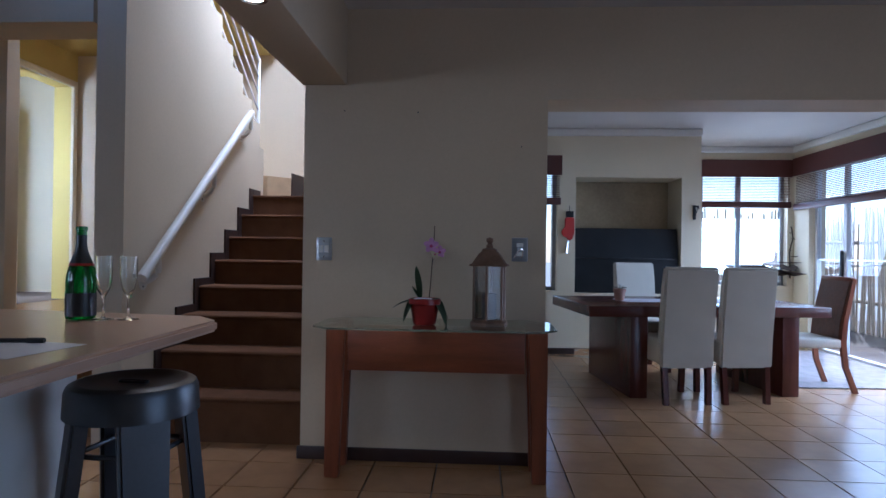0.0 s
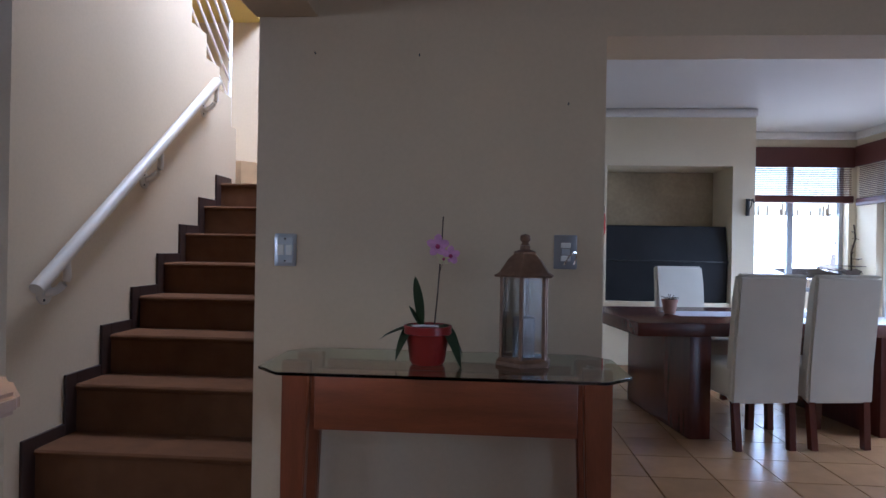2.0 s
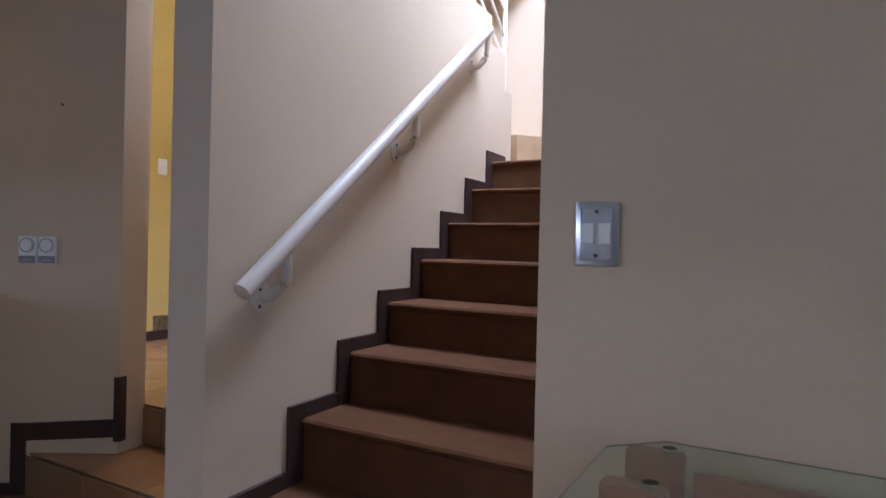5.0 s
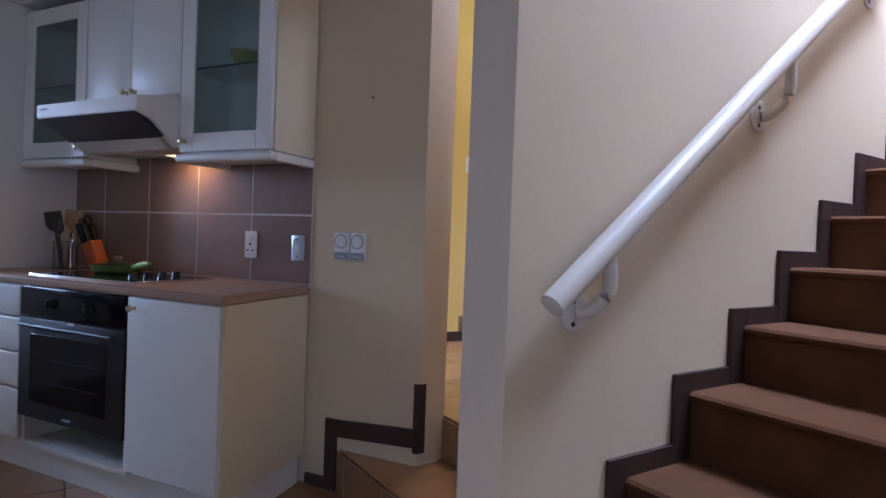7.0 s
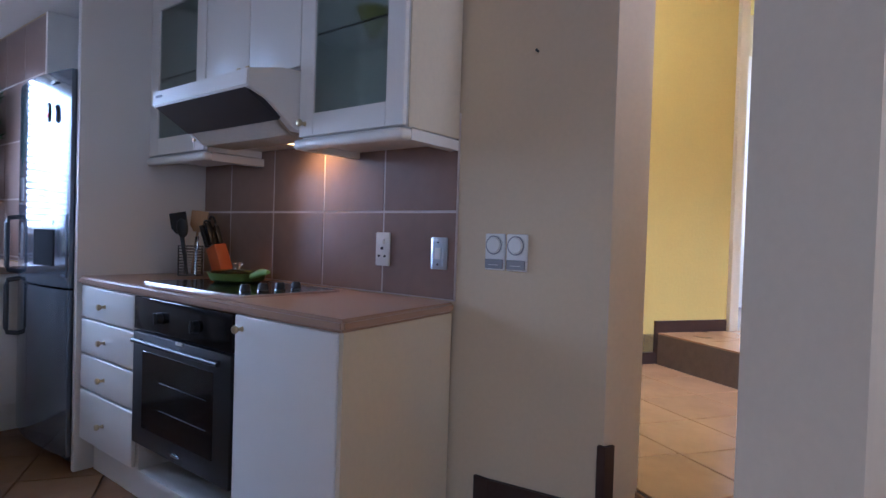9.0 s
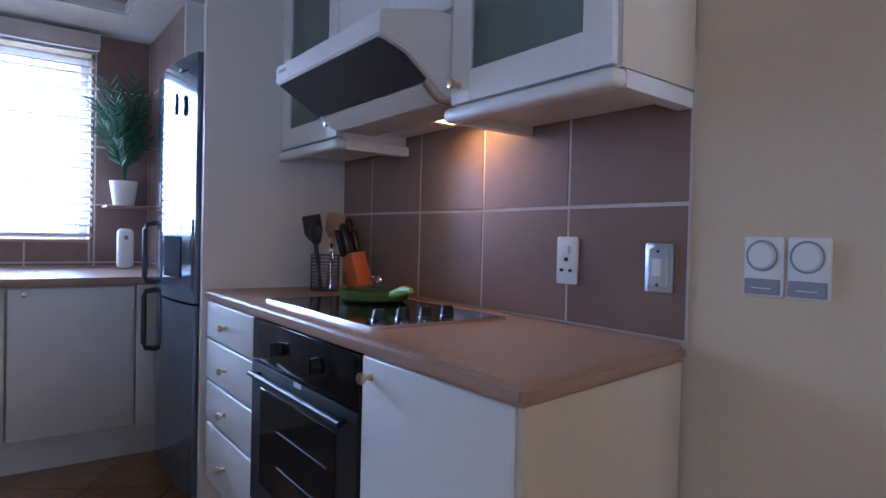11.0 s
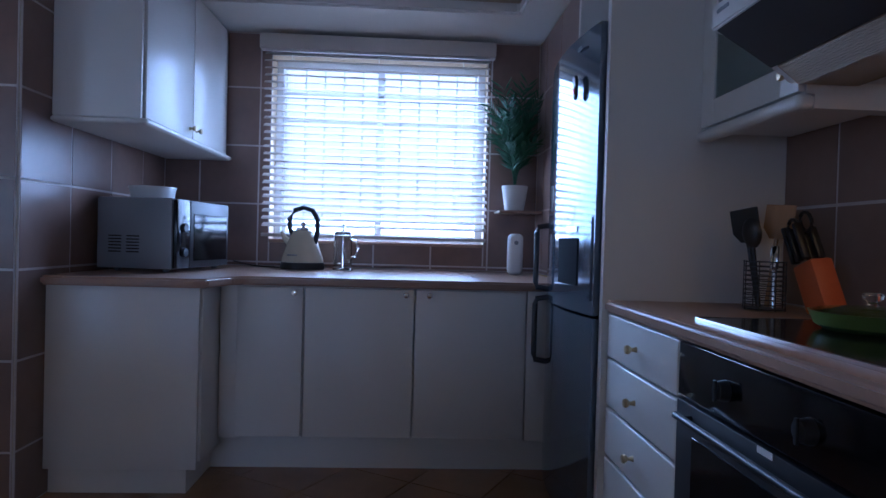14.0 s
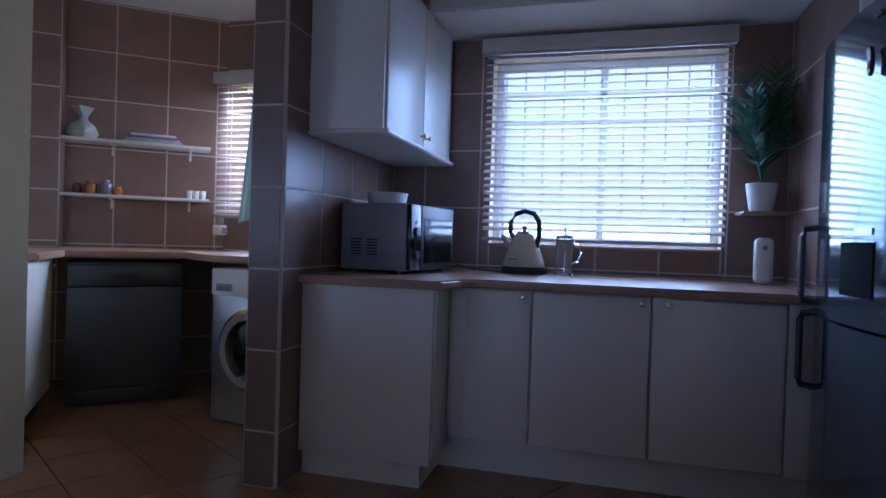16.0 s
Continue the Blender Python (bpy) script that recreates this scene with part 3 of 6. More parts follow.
# Wall cabinets.
UY = 4.825
for x0, x1, side in ((-2.078, -1.580, 0), (-0.935, -0.425, 1)):
    cab = thing("wall_cabinet", "white wall cabinet with a frosted glass door", "cabinet", group="wall cabinets")
    bm = B()
    for p in ((x0, UY, 1.425, x0 + 0.016, KY - 0.012, 2.18), (x0 + 0.016, UY, 1.425, x1 - 0.012 * side - 0.018, KY - 0.012, 1.441), (x0 + 0.016, UY, 2.164, x1 - 0.012 * side - 0.018, KY - 0.012, 2.18), (x0 + 0.016, KY - 0.022, 1.441, x1 - 0.012 * side - 0.018, KY - 0.012, 2.164)):
        box(bm, *p)
    xb = x1 - 0.012 * side
    prism(bm, [(x1 - 0.016, UY), (x1, UY), (xb, KY - 0.012), (xb - 0.016, KY - 0.012)], 1.425, 2.18, "z")
    part("body", bm, WHITE, cab)
    bm = B()
    f = 0.078
    for p in ((x0 + 0.002, 1.43, x0 + f, 2.178), (x1 - f, 1.43, x1 - 0.002, 2.178), (x0 + f, 1.43, x1 - f, 1.43 + f), (x0 + f, 2.178 - f, x1 - f, 2.178)):
        box(bm, p[0], UY - 0.02, p[1], p[2], UY - 0.002, p[3], 0.002, 1)
    door = part("door", bm, WHITE, cab)
    bm = B()
    box(bm, x0 + f - 0.004, UY - 0.013, 1.43 + f - 0.004, x1 - f + 0.004, UY - 0.009, 2.178 - f + 0.004)
    part("pane", bm, FROSTED, door, "frosted glass pane", shadow=False)
    knob(door, x0 + 0.035 if side else x1 - 0.035, UY - 0.02, 1.475)
    bm = B()
    box(bm, x0 + 0.017, UY + 0.02, 1.79, xb - 0.018, KY - 0.023, 1.798)
    part("shelf", bm, CLEAR, cab, "glass shelf")
    bm = B()
    xr = x1 + (0.014 if side else 0.022)
    xl = x0 - (0.014 if side else 0.0)
    box(bm, xl, UY - 0.035, 1.385, xr, UY + 0.012, 1.421, 0.014, 4)
    prism(bm, [(x1 - 0.03, UY + 0.006), (xr - 0.001, UY + 0.006), (xb + (0.006 if side else 0.021), KY - 0.013), (xb - 0.03, KY - 0.013)], 1.386, 1.42, "z")
    if side:
        box(bm, xl + 0.001, UY + 0.006, 1.386, xl + 0.03, KY - 0.013, 1.42)
    part("light_rail", bm, WHITE, cab)
    bm = B()
    prism(bm, [(xl + 0.032, UY + 0.017), (x1 - 0.032, UY + 0.017), (xb - 0.032, KY - 0.016), (xl + 0.032, KY - 0.016)], 1.410, 1.416, "z")
    part("underside", bm, WHITE, cab)
    if side:
        bm = B()
        prism(bm, [(x1 + 0.0005, UY), (x1 + 0.006, UY), (xb + 0.006, KY - 0.012), (xb + 0.0005, KY - 0.012)], 1.426, 2.18, "z")
        part("end_panel", bm, CREAM, cab, "cream end panel")

bowl_at = [(-1.80, 4.98, 1.80, 0.07, (0.05, 0.25, 0.24)), (-0.74, 4.97, 1.80, 0.06, (0.33, 0.33, 0.06)), (-0.60, 4.97, 1.80, 0.045, (0.05, 0.16, 0.3)), (-0.66, 4.97, 1.442, 0.06, (0.6, 0.6, 0.58))]
for x, y, z, r, c in bowl_at:
    bm = B()
    lathe(bm, [(0, 0), (r * 0.4, 0), (r * 0.35, 0.012), (r * 0.75, r * 0.9), (r, r * 1.5), (r * 0.93, r * 1.5), (r * 0.7, r * 0.9), (0, 0.02)], 20)
    solid("glass_bowl", bm, material("bowl_colour", c, 0.2, 0, 0.05, 5, 0), "coloured bowl on a shelf in the wall cabinet", "bowl", pose(x, y, z))

cab = thing("wall_cabinet", "white wall cabinet with two doors above the cooker hood", "cabinet", group="wall cabinets")
bm = B()
box(bm, -1.577, UY, 1.68, -0.938, KY - 0.012, 2.212)
part("body", bm, WHITE, cab)
for x0, x1, kx in ((-1.577, -1.259, -1.285), (-1.256, -0.938, -1.225)):
    bm = B()
    box(bm, x0, UY - 0.02, 1.684, x1, UY - 0.002, 2.178, 0.003)
    knob(part("door", bm, WHITE, cab), kx, UY - 0.02, 1.71)

# Cooker hood: a wedge with a pulled-out visor, filter and a lit lamp.
hood = thing("cooker_hood", "white cooker hood with a brown visor and lit lamp", "cooker hood")
bm = B()
prism(bm, [(KY - 0.014, 1.455), (4.80, 1.455), (4.68, 1.547), (4.60, 1.575), (4.60, 1.632), (4.745, 1.665), (KY - 0.014, 1.675)], -1.612, -0.942, "x")
bmesh.ops.bevel(bm, geom=bm.edges[:], offset=0.004, segments=2, affect="EDGES")
part("shell", bm, WHITE_STEEL, hood)
bm = B()
prism(bm, [(4.604, 1.570), (4.742, 1.486), (4.747, 1.496), (4.67, 1.56)], -1.592, -0.962, "x")
part("visor", bm, CHARCOAL, hood, "dark glass visor")
bm = B()
prism(bm, [(4.749, 1.486), (4.80, 1.447), (4.94, 1.447), (4.94, 1.4545), (4.80, 1.4545), (4.749, 1.494)], -1.577, -0.977, "x")
RIB = material("grease_filter", (0.44, 0.35, 0.24), 0.5, 0.2, 0.1, 6, 0.02)
filt = part("filter", bm, RIB, hood, "ribbed grease filter")
for k in range(34):
    bm = B()
    a = k / 33
    if a < 0.3:
        y, z = 4.752 + 0.048 * a / 0.3, 1.482 - 0.037 * a / 0.3
    else:
        y, z = 4.80 + 0.14 * (a - 0.3) / 0.7, 1.4455
    rod(bm, (-1.567, y, z), (-0.987, y, z), 0.0022, seg=5)
    part("rib", bm, RIB, filt)
bm = B()
box(bm, -1.21, 4.955, 1.446, -1.05, 5.045, 1.4545, 0.003)
part("lamp", bm, HOODLAMP, hood, "lit amber lamp lens")
bm = B()
for x in (-1.09, -1.05):
    box(bm, x - 0.012, 4.656, 1.648, x + 0.012, 4.664, 1.656, 0.002)
part("switch", bm, PLASTIC, hood)
bm = B()
box(bm, -1.58, 4.597, 1.606, -1.53, 4.6005, 1.614)
part("badge", bm, GREY_PLASTIC, hood)
area("hood_lamp_light", look((-1.13, 5.0, 1.443), (-1.13, 5.02, 0.8)), 0.15, 0.08, 0.3, (1.0, 0.5, 0.14), 170)

# Hob.
hob = thing("hob", "black glass ceramic hob with four knobs", "hob")
bm = B()
box(bm, -1.59, 4.583, 0.873, -0.915, 4.99, 0.880, 0.002, 1)
part("glass_top", bm, BLACK_GLASS, hob)
bm = B()
box(bm, -1.595, 4.576, 0.8722, -0.91, 4.583, 0.881, 0.001, 1)
box(bm, -1.595, 4.583, 0.8722, -1.59, 4.995, 0.881, 0.001, 1)
box(bm, -0.915, 4.583, 0.8722, -0.91, 4.995, 0.881, 0.001, 1)
box(bm, -1.59, 4.99, 0.8722, -0.915, 4.995, 0.881, 0.001, 1)
part("rim", bm, CHROME, hob, "polished steel rim")
for k in range(4):
    bm = B()
    lathe(bm, [(0, 0.881), (0.019, 0.881), (0.02, 0.888), (0.0, 0.888)], 18, pose(-0.975, 4.632 + 0.07 * k, 0))
    ring = part("knob_base", bm, CHROME, hob, "chrome ring")
    bm = B()
    lathe(bm, [(0, 0.888), (0.018, 0.888), (0.016, 0.906), (0.012, 0.912), (0, 0.913)], 18, pose(-0.975, 4.632 + 0.07 * k, 0))
    part("knob", bm, BLACK, ring)

pan = thing("frying_pan", "green frying pan with a glass lid on the hob", "pan", pose(-1.39, 4.86, 0.8815) @ Matrix.Scale(0.85, 4))
bm = B()
lathe(bm, [(0, 0), (0.105, 0), (0.125, 0.012), (0.138, 0.042), (0.141, 0.046), (0.134, 0.046), (0.122, 0.016), (0, 0.006)], 36)
part("bowl", bm, PAN_GREEN, pan)
bm = B()
tube(bm, [(0.13, -0.01, 0.034), (0.18, -0.02, 0.045), (0.25, -0.03, 0.062), (0.31, -0.04, 0.066)], [0.012, 0.015, 0.017, 0.009], 10)
part("handle", bm, LIME, pan, "lime green handle")
bm = B()
lathe(bm, [(0.136, 0.047), (0.1, 0.056), (0.03, 0.062), (0, 0.063), (0, 0.060), (0.03, 0.059), (0.1, 0.052), (0.136, 0.0465)], 32)
lid = part("lid", bm, CLEAR, pan, "clear glass lid")
bm = B()
lathe(bm, [(0, 0.063), (0.012, 0.064), (0.01, 0.072), (0.022, 0.08), (0.024, 0.09), (0.018, 0.095), (0, 0.096)], 18)
part("lid_knob", bm, CLEAR, lid)

# Utensil holder and knives.
holder = thing("utensil_holder", "wire utensil holder on the worktop", "utensil holder", pose(-1.87, 4.91, 0.873))
for k in range(11):
    z = 0.004 + 0.0135 * k
    bm = B()
    tube(bm, [(0.056 * math.cos(a), 0.056 * math.sin(a), z) for a in (2 * math.pi * j / 20 for j in range(21))], 0.0016, 5)
    part("wire_ring", bm, DARK_STEEL, holder)
for j in range(8):
    a = 2 * math.pi * j / 8
    bm = B()
    rod(bm, (0.056 * math.cos(a), 0.056 * math.sin(a), 0.0), (0.056 * math.cos(a), 0.056 * math.sin(a), 0.142), 0.0018, seg=5)
    part("wire", bm, DARK_STEEL, holder)
bm = B()
lathe(bm, [(0, 0.002), (0.055, 0.002), (0.055, 0.005), (0, 0.005)], 20)
part("base", bm, DARK_STEEL, holder)


def utensil(x, y, lean, turn, length, head, mat, name, label):
    bm = B()
    rod(bm, (0, 0, 0), (0, 0, length), 0.006, seg=8)
    if head == "spoon":
        bmesh.ops.create_uvsphere(bm, u_segments=12, v_segments=8, radius=1, matrix=Matrix.LocRotScale((0, 0, length + 0.03), None, (0.03, 0.012, 0.045)))
    elif head == "turner":
        prism(bm, [(-0.02, length), (0.02, length), (0.042, length + 0.03), (0.042, length + 0.1), (-0.042, length + 0.1), (-0.042, length + 0.03)], -0.003, 0.003, "y")
    else:
        box(bm, -0.012, -0.006, length, 0.012, 0.006, length + 0.07, 0.005)
    solid(name, bm, mat, label, name.replace("_", " "), pose(-1.87 + x, 4.91 + y, 0.881, lean, turn, 30))


utensil(-0.03, 0.0, 3, -9, 0.19, "turner", BLACK, "spatula", "black nylon spatula standing in the wire holder")
utensil(0.01, -0.02, 6, -4, 0.185, "spoon", BLACK, "ladle", "black ladle standing in the wire holder")
utensil(-0.02, 0.02, -5, 4, 0.20, "turner", LIGHTWOOD, "wooden_spatula", "wooden spatula standing in the wire holder")
utensil(0.02, 0.015, -6, -3, 0.11, "handle", CHROME, "kitchen_knife", "steel knife standing in the wire holder")

block = thing("knife_block", "orange knife block with black-handled knives", "knife block", pose(-1.70, 4.985, 0.879, 6, -21, 0) @ Matrix.Scale(0.9, 4))
bm = B()
box(bm, -0.045, -0.035, 0.014, 0.045, 0.035, 0.165, 0.008)
part("block", bm, ORANGE, block)
for k, (x, y, h) in enumerate(((-0.028, -0.03, 0.115), (0.0, -0.035, 0.10), (0.026, -0.03, 0.11), (-0.02, 0.02, 0.09), (0.02, 0.02, 0.095))):
    bm = B()
    box(bm, x - 0.008, y - 0.012, 0.17, x + 0.008, y + 0.012, 0.175 + h, 0.005)
    part("knife_handle", bm, BLACK, block, "black knife handle")
bm = B()
tube(bm, [(0.03 + 0.025 * math.cos(a), 0.0, 0.285 + 0.03 * math.sin(a)) for a in (2 * math.pi * j / 14 for j in range(15))], 0.006, 6)
tube(bm, [(-0.03 + 0.025 * math.cos(a), 0.0, 0.285 + 0.03 * math.sin(a)) for a in (2 * math.pi * j / 14 for j in range(15))], 0.006, 6)
box(bm, -0.012, -0.005, 0.17, 0.012, 0.005, 0.27, 0.003)
part("scissors", bm, BLACK, block)


# Switches and sockets.
def plate(name, label, m, w, h, mat, kind_of, face):
    """A wall plate whose front looks along -y of m."""
    t = thing(name, label, kind_of, m)
    bm = B()
    box(bm, -w / 2, -0.009, -h / 2, w / 2, 0, h / 2, 0.004)
    p = part("plate", bm, mat, t)
    if mat is PLATE_STEEL:
        bm = B()
        box(bm, -w / 2 + 0.012, -0.0125, -h / 2 + 0.012, w / 2 - 0.012, -0.008, h / 2 - 0.012, 0.002, 1)
        part("inner_plate", bm, mat, p)
        for sz in (-1, 1):
            bm = B()
            lathe(bm, [(0, 0), (0.004, 0), (0.003, 0.002), (0, 0.002)], 10, pose(0, -0.0125, sz * h * 0.34, 90, 0, 0))
            part("screw", bm, DARK_STEEL, p)
    for x0, z0, x1, z1, fm, out, nm in face:
        bm = B()
        box(bm, x0, -0.0125 - out, z0, x1, -0.008, z1, 0.0015, 1)
        part(nm, bm, fm, p)
    return t


plate("wall_socket", "white power socket on the brown wall tiles", pose(-0.775, KY - 0.011, 1.04), 0.072, 0.125, PLASTIC, "socket",
      [(-0.014, 0.018, 0.014, 0.038, PLASTIC, 0.006, "switch"), (-0.006, -0.002, 0.006, 0.008, BLACK, 0.001, "pin_hole"), (-0.02, -0.03, -0.01, -0.022, BLACK, 0.001, "pin_hole"), (0.01, -0.03, 0.02, -0.022, BLACK, 0.001, "pin_hole")])
plate("light_switch", "brushed steel light switch on the brown wall tiles", pose(-0.50, KY - 0.011, 1.035), 0.072, 0.112, PLATE_STEEL, "switch", [(-0.012, -0.02, 0.012, 0.02, PLASTIC, 0.004, "rocker")])
for x in (-0.272, -0.189):
    t = plate("heating_dial", "white heating dial with a grey foot on the wall", pose(x, KY, 1.05), 0.077, 0.118, PLASTIC, "thermostat", [(-0.034, -0.054, 0.034, -0.024, GREY_PLASTIC, 0.002, "label_strip"), (-0.02, -0.044, 0.02, -0.040, PLASTIC, 0.0025, "writing")])
    bm = B()
    lathe(bm, [(0, 0.0), (0.031, 0.0), (0.031, 0.006), (0.026, 0.006), (0.024, 0.012), (0.018, 0.013), (0, 0.013)], 26, pose(0, -0.009, 0.022, 90, 0, 0))
    part("dial", bm, PLASTIC, t)
    bm = B()
    lathe(bm, [(0.027, 0.0062), (0.031, 0.0062), (0.031, 0.007), (0.027, 0.007)], 26, pose(0, -0.009, 0.022, 90, 0, 0))
    part("ring", bm, GREY_PLASTIC, t)

# ---- window run ----
WX = -2.82
bm = B()
prism(bm, [(-3.718, 2.457), (-2.562, 2.457), (-2.562, 3.04), (-2.59, 3.085), (-2.76, 3.135), (-2.795, 3.18), (-2.795, 4.44), (-2.83, 4.608), (-3.718, 4.608)], 0.835, 0.872, "z")
bmesh.ops.bevel(bm, geom=bm.edges[:], offset=0.009, segments=3, affect="EDGES")
solid("worktop", bm, WORKTOP_Y, "brown laminate worktop that turns the corner under the window", "worktop")
for k, (y0, y1, ky) in enumerate(((3.135, 3.420, 3.385), (3.426, 3.902, 3.866), (3.908, 4.400, 3.968))):
    cab = thing("base_cabinet", "white lacquered base cabinet under the kitchen window", "cabinet", group="base cabinets")
    bm = B()
    box(bm, -3.70, y0 - 0.002, 0.165, WX - 0.02, y1 + 0.002, 0.834)
    part("body", bm, WHITE, cab)
    bm = B()
    box(bm, WX - 0.019, y0 + 0.002, 0.175, WX, y1 - 0.002, 0.828, 0.004)
    door = part("door", bm, WHITE, cab)
    knob(door, WX, ky, 0.805, "x", 1, CHROME)
bm = B()
box(bm, -3.3, 4.404, 0.165, WX - 0.005, 4.60, 0.834, 0.003)
solid("filler_panel", bm, WHITE, "white filler panel beside the fridge", "panel")
cab = thing("base_cabinet", "white lacquered corner cabinet carrying the microwave", "cabinet", group="base cabinets")
bm = B()
box(bm, -3.70, 2.458, 0.11, -2.62, 3.04, 0.834)
part("body", bm, WHITE, cab)
bm = B()
box(bm, -3.12, 3.061, 0.165, -2.832, 3.162, 0.834, 0.003)
part("corner_filler", bm, WHITE, cab)
bm = B()
box(bm, -2.62, 2.46, 0.108, -2.60, 3.052, 0.834, 0.004)
part("end_panel", bm, WHITE, cab)
bm = B()
box(bm, -2.832, 3.042, 0.135, -2.625, 3.06, 0.828, 0.004)
part("door", bm, WHITE, cab)
bm = B()
box(bm, -3.70, 2.46, 0, -2.64, 3.0, 0.106)
box(bm, -3.70, 3.0, 0, -2.93, 4.60, 0.16)
solid("plinth", bm, WHITE, "white plinth under the window units", "plinth", None, "structure")

cab = thing("wall_cabinet", "white two-door wall cabinet above the microwave", "cabinet", group="wall cabinets")
bm = B()
box(bm, -3.71, 2.458, 1.50, -2.64, 2.79, 2.211)
part("body", bm, WHITE, cab)
bm = B()
box(bm, -2.64, 2.458, 1.50, -2.622, 2.80, 2.211, 0.004)
part("end_panel", bm, WHITE, cab)
for x0, x1, kx in ((-3.16, -2.645, -3.12), (-3.69, -3.165, -3.2)):
    bm = B()
    box(bm, x0 + 0.002, 2.792, 1.504, x1 - 0.002, 2.81, 2.205, 0.004)
    knob(part("door", bm, WHITE, cab), kx, 2.81, 1.55, "y", 1)
bm = B()
box(bm, -3.715, 2.458, 1.472, -2.60, 2.835, 1.499, 0.018, 4)
part("light_rail", bm, WHITE, cab)

# Kitchen window with venetian blind.
win = thing("window_1", "white aluminium sliding window over the kitchen worktop", "window", kind="structure")
bm = B()
for p in ((3.055, 1.03, 3.095, 2.09), (4.26, 1.03, 4.30, 2.09), (3.095, 1.03, 4.26, 1.07), (3.095, 2.05, 4.26, 2.09), (3.655, 1.07, 3.695, 2.05), (3.095, 1.88, 4.26, 1.91)):
    box(bm, -3.87, p[0], p[1], -3.83, p[2], p[3], 0.003, 1)
part("window_frame", bm, WHITE_ALU, win)
for y0, y1 in ((3.095, 3.655), (3.695, 4.26)):
    bm = B()
    box(bm, -3.852, y0, 1.07, -3.848, y1, 1.88)
    part("pane", bm, PANE, win, shadow=False)
for k in range(11):
    bm = B()
    rod(bm, (-3.90, 3.10 + 0.115 * k, 1.03), (-3.90, 3.10 + 0.115 * k, 2.09), 0.004, seg=6)
    part("burglar_bar", bm, WHITE_ALU, win)
for z in (1.25, 1.5, 1.75):
    bm = B()
    rod(bm, (-3.90, 3.055, z), (-3.90, 4.30, z), 0.004, seg=6)
    part("burglar_bar", bm, WHITE_ALU, win)
bm = B()
box(bm, -3.83, 3.055, 1.012, -3.70, 4.30, 1.032, 0.004)
part("window_sill", bm, WORKTOP_Y, win)


def venetian(name, m, width, height, pitch, label):
    """A blind in the plane y = 0, hanging down from z = 0, slats along x."""
    blind = thing(name, label, "blind", m)
    bm = B()
    box(bm, -width / 2 - 0.03, -0.06, 0, width / 2 + 0.03, 0.01, 0.085, 0.004)
    part("valance", bm, BLIND_WOOD, blind)
    bm = B()
    prism(bm, [(-0.025, -0.0012), (0.0, 0.0016), (0.025, -0.0012), (0.025, 0.0008), (0.0, 0.0036), (-0.025, 0.0008)], -width / 2, width / 2, "x")
    data = mesh_of("slat", bm, BLIND_WOOD)
    n = int(height / pitch)
    for k in range(n):
        s = new("slat", data)
        s.parent = blind
        s.matrix_local = pose(random.uniform(-0.004, 0.004), -0.03, -0.02 - k * pitch, 25 + random.uniform(-2.5, 2.5), random.uniform(-0.1, 0.1), 0)
    bm = B()
    box(bm, -width / 2, -0.055, -height - 0.012, width / 2, -0.005, -height + 0.008, 0.004)
    part("bottom_rail", bm, BLIND_WOOD, blind)
    for x in (-width * 0.38, 0.0, width * 0.38):
        for y in (-0.056, -0.004):
            bm = B()
            rod(bm, (x, y, -height), (x, y, 0.0), 0.0011, seg=5)
            part("cord", bm, PLASTIC, blind)
    return blind


venetian("venetian_blind", pose(-3.69, 3.667, 2.107, 0, 0, 90), 1.28, 1.05, 0.0405, "white wooden venetian blind, half open, over the kitchen window")

# Shelf with palm, dispenser, kettle, press, microwave.
bm = B()
box(bm, -3.715, 4.36, 1.213, -3.50, 4.60, 1.228, 0.004)
solid("wall_shelf", bm, WORKTOP_Y, "small brown shelf in the corner beside the window", "shelf")
palm = thing("potted_palm", "green artificial palm in a white pot", "plant", pose(-3.60, 4.46, 1.229))
bm = B()
lathe(bm, [(0, 0), (0.05, 0), (0.056, 0.01), (0.075, 0.14), (0.068, 0.142), (0.055, 0.12), (0, 0.12)], 28)
part("pot", bm, PLASTIC, palm, "white tapered pot")
rng = random.Random(5)
for k in range(26):
    a, reach, top = rng.uniform(0, 6.28), rng.uniform(0.06, 0.24), rng.uniform(0.42, 0.74)
    dx, dy = math.cos(a) * reach, math.sin(a) * reach
    if dx < -0.09:
        dx = -0.09
    if dy > 0.12:
        dy = 0.12
    pts = [Vector((dx * s ** 1.7, dy * s ** 1.7, 0.12 + (top - 0.12) * s - (0.10 * s ** 3 if reach > 0.15 else 0))) for s in (0, 0.25, 0.5, 0.75, 1)]
    bm = B()
    tube(bm, pts, [0.004, 0.0035, 0.003, 0.002, 0.001], 5)
    for j in range(26):
        s = 0.32 + 0.68 * j / 25
        i = min(int(s * 4), 3)
        p = pts[i].lerp(pts[i + 1], s * 4 - i)
        d = (pts[i + 1] - pts[i]).normalized()
        side = d.cross(Vector((0, 0, 1))).normalized() * (1 if j % 2 else -1)
        leaf = (side * 0.75 + d * 0.8 + Vector((0, 0, rng.uniform(-0.4, 0.15)))).normalized()
        ln = 0.12 * (1 - 0.55 * abs(s - 0.6)) * rng.uniform(0.8, 1.15)
        w = d.cross(leaf).cross(leaf).normalized() * 0.006
        q = [p, p + leaf * ln * 0.4 + w, p + leaf * ln, p + leaf * ln * 0.4 - w]
        for c in q:
            c.x, c.y = max(c.x, -0.10), min(c.y, 0.14)
        bm.faces.new([bm.verts.new(c) for c in q])
    part("frond", bm, PALM, palm)
fresh = thing("air_freshener", "white automatic air freshener on the worktop", "air freshener", pose(-3.46, 4.45, 0.873, 0, 0, 90))
bm = B()
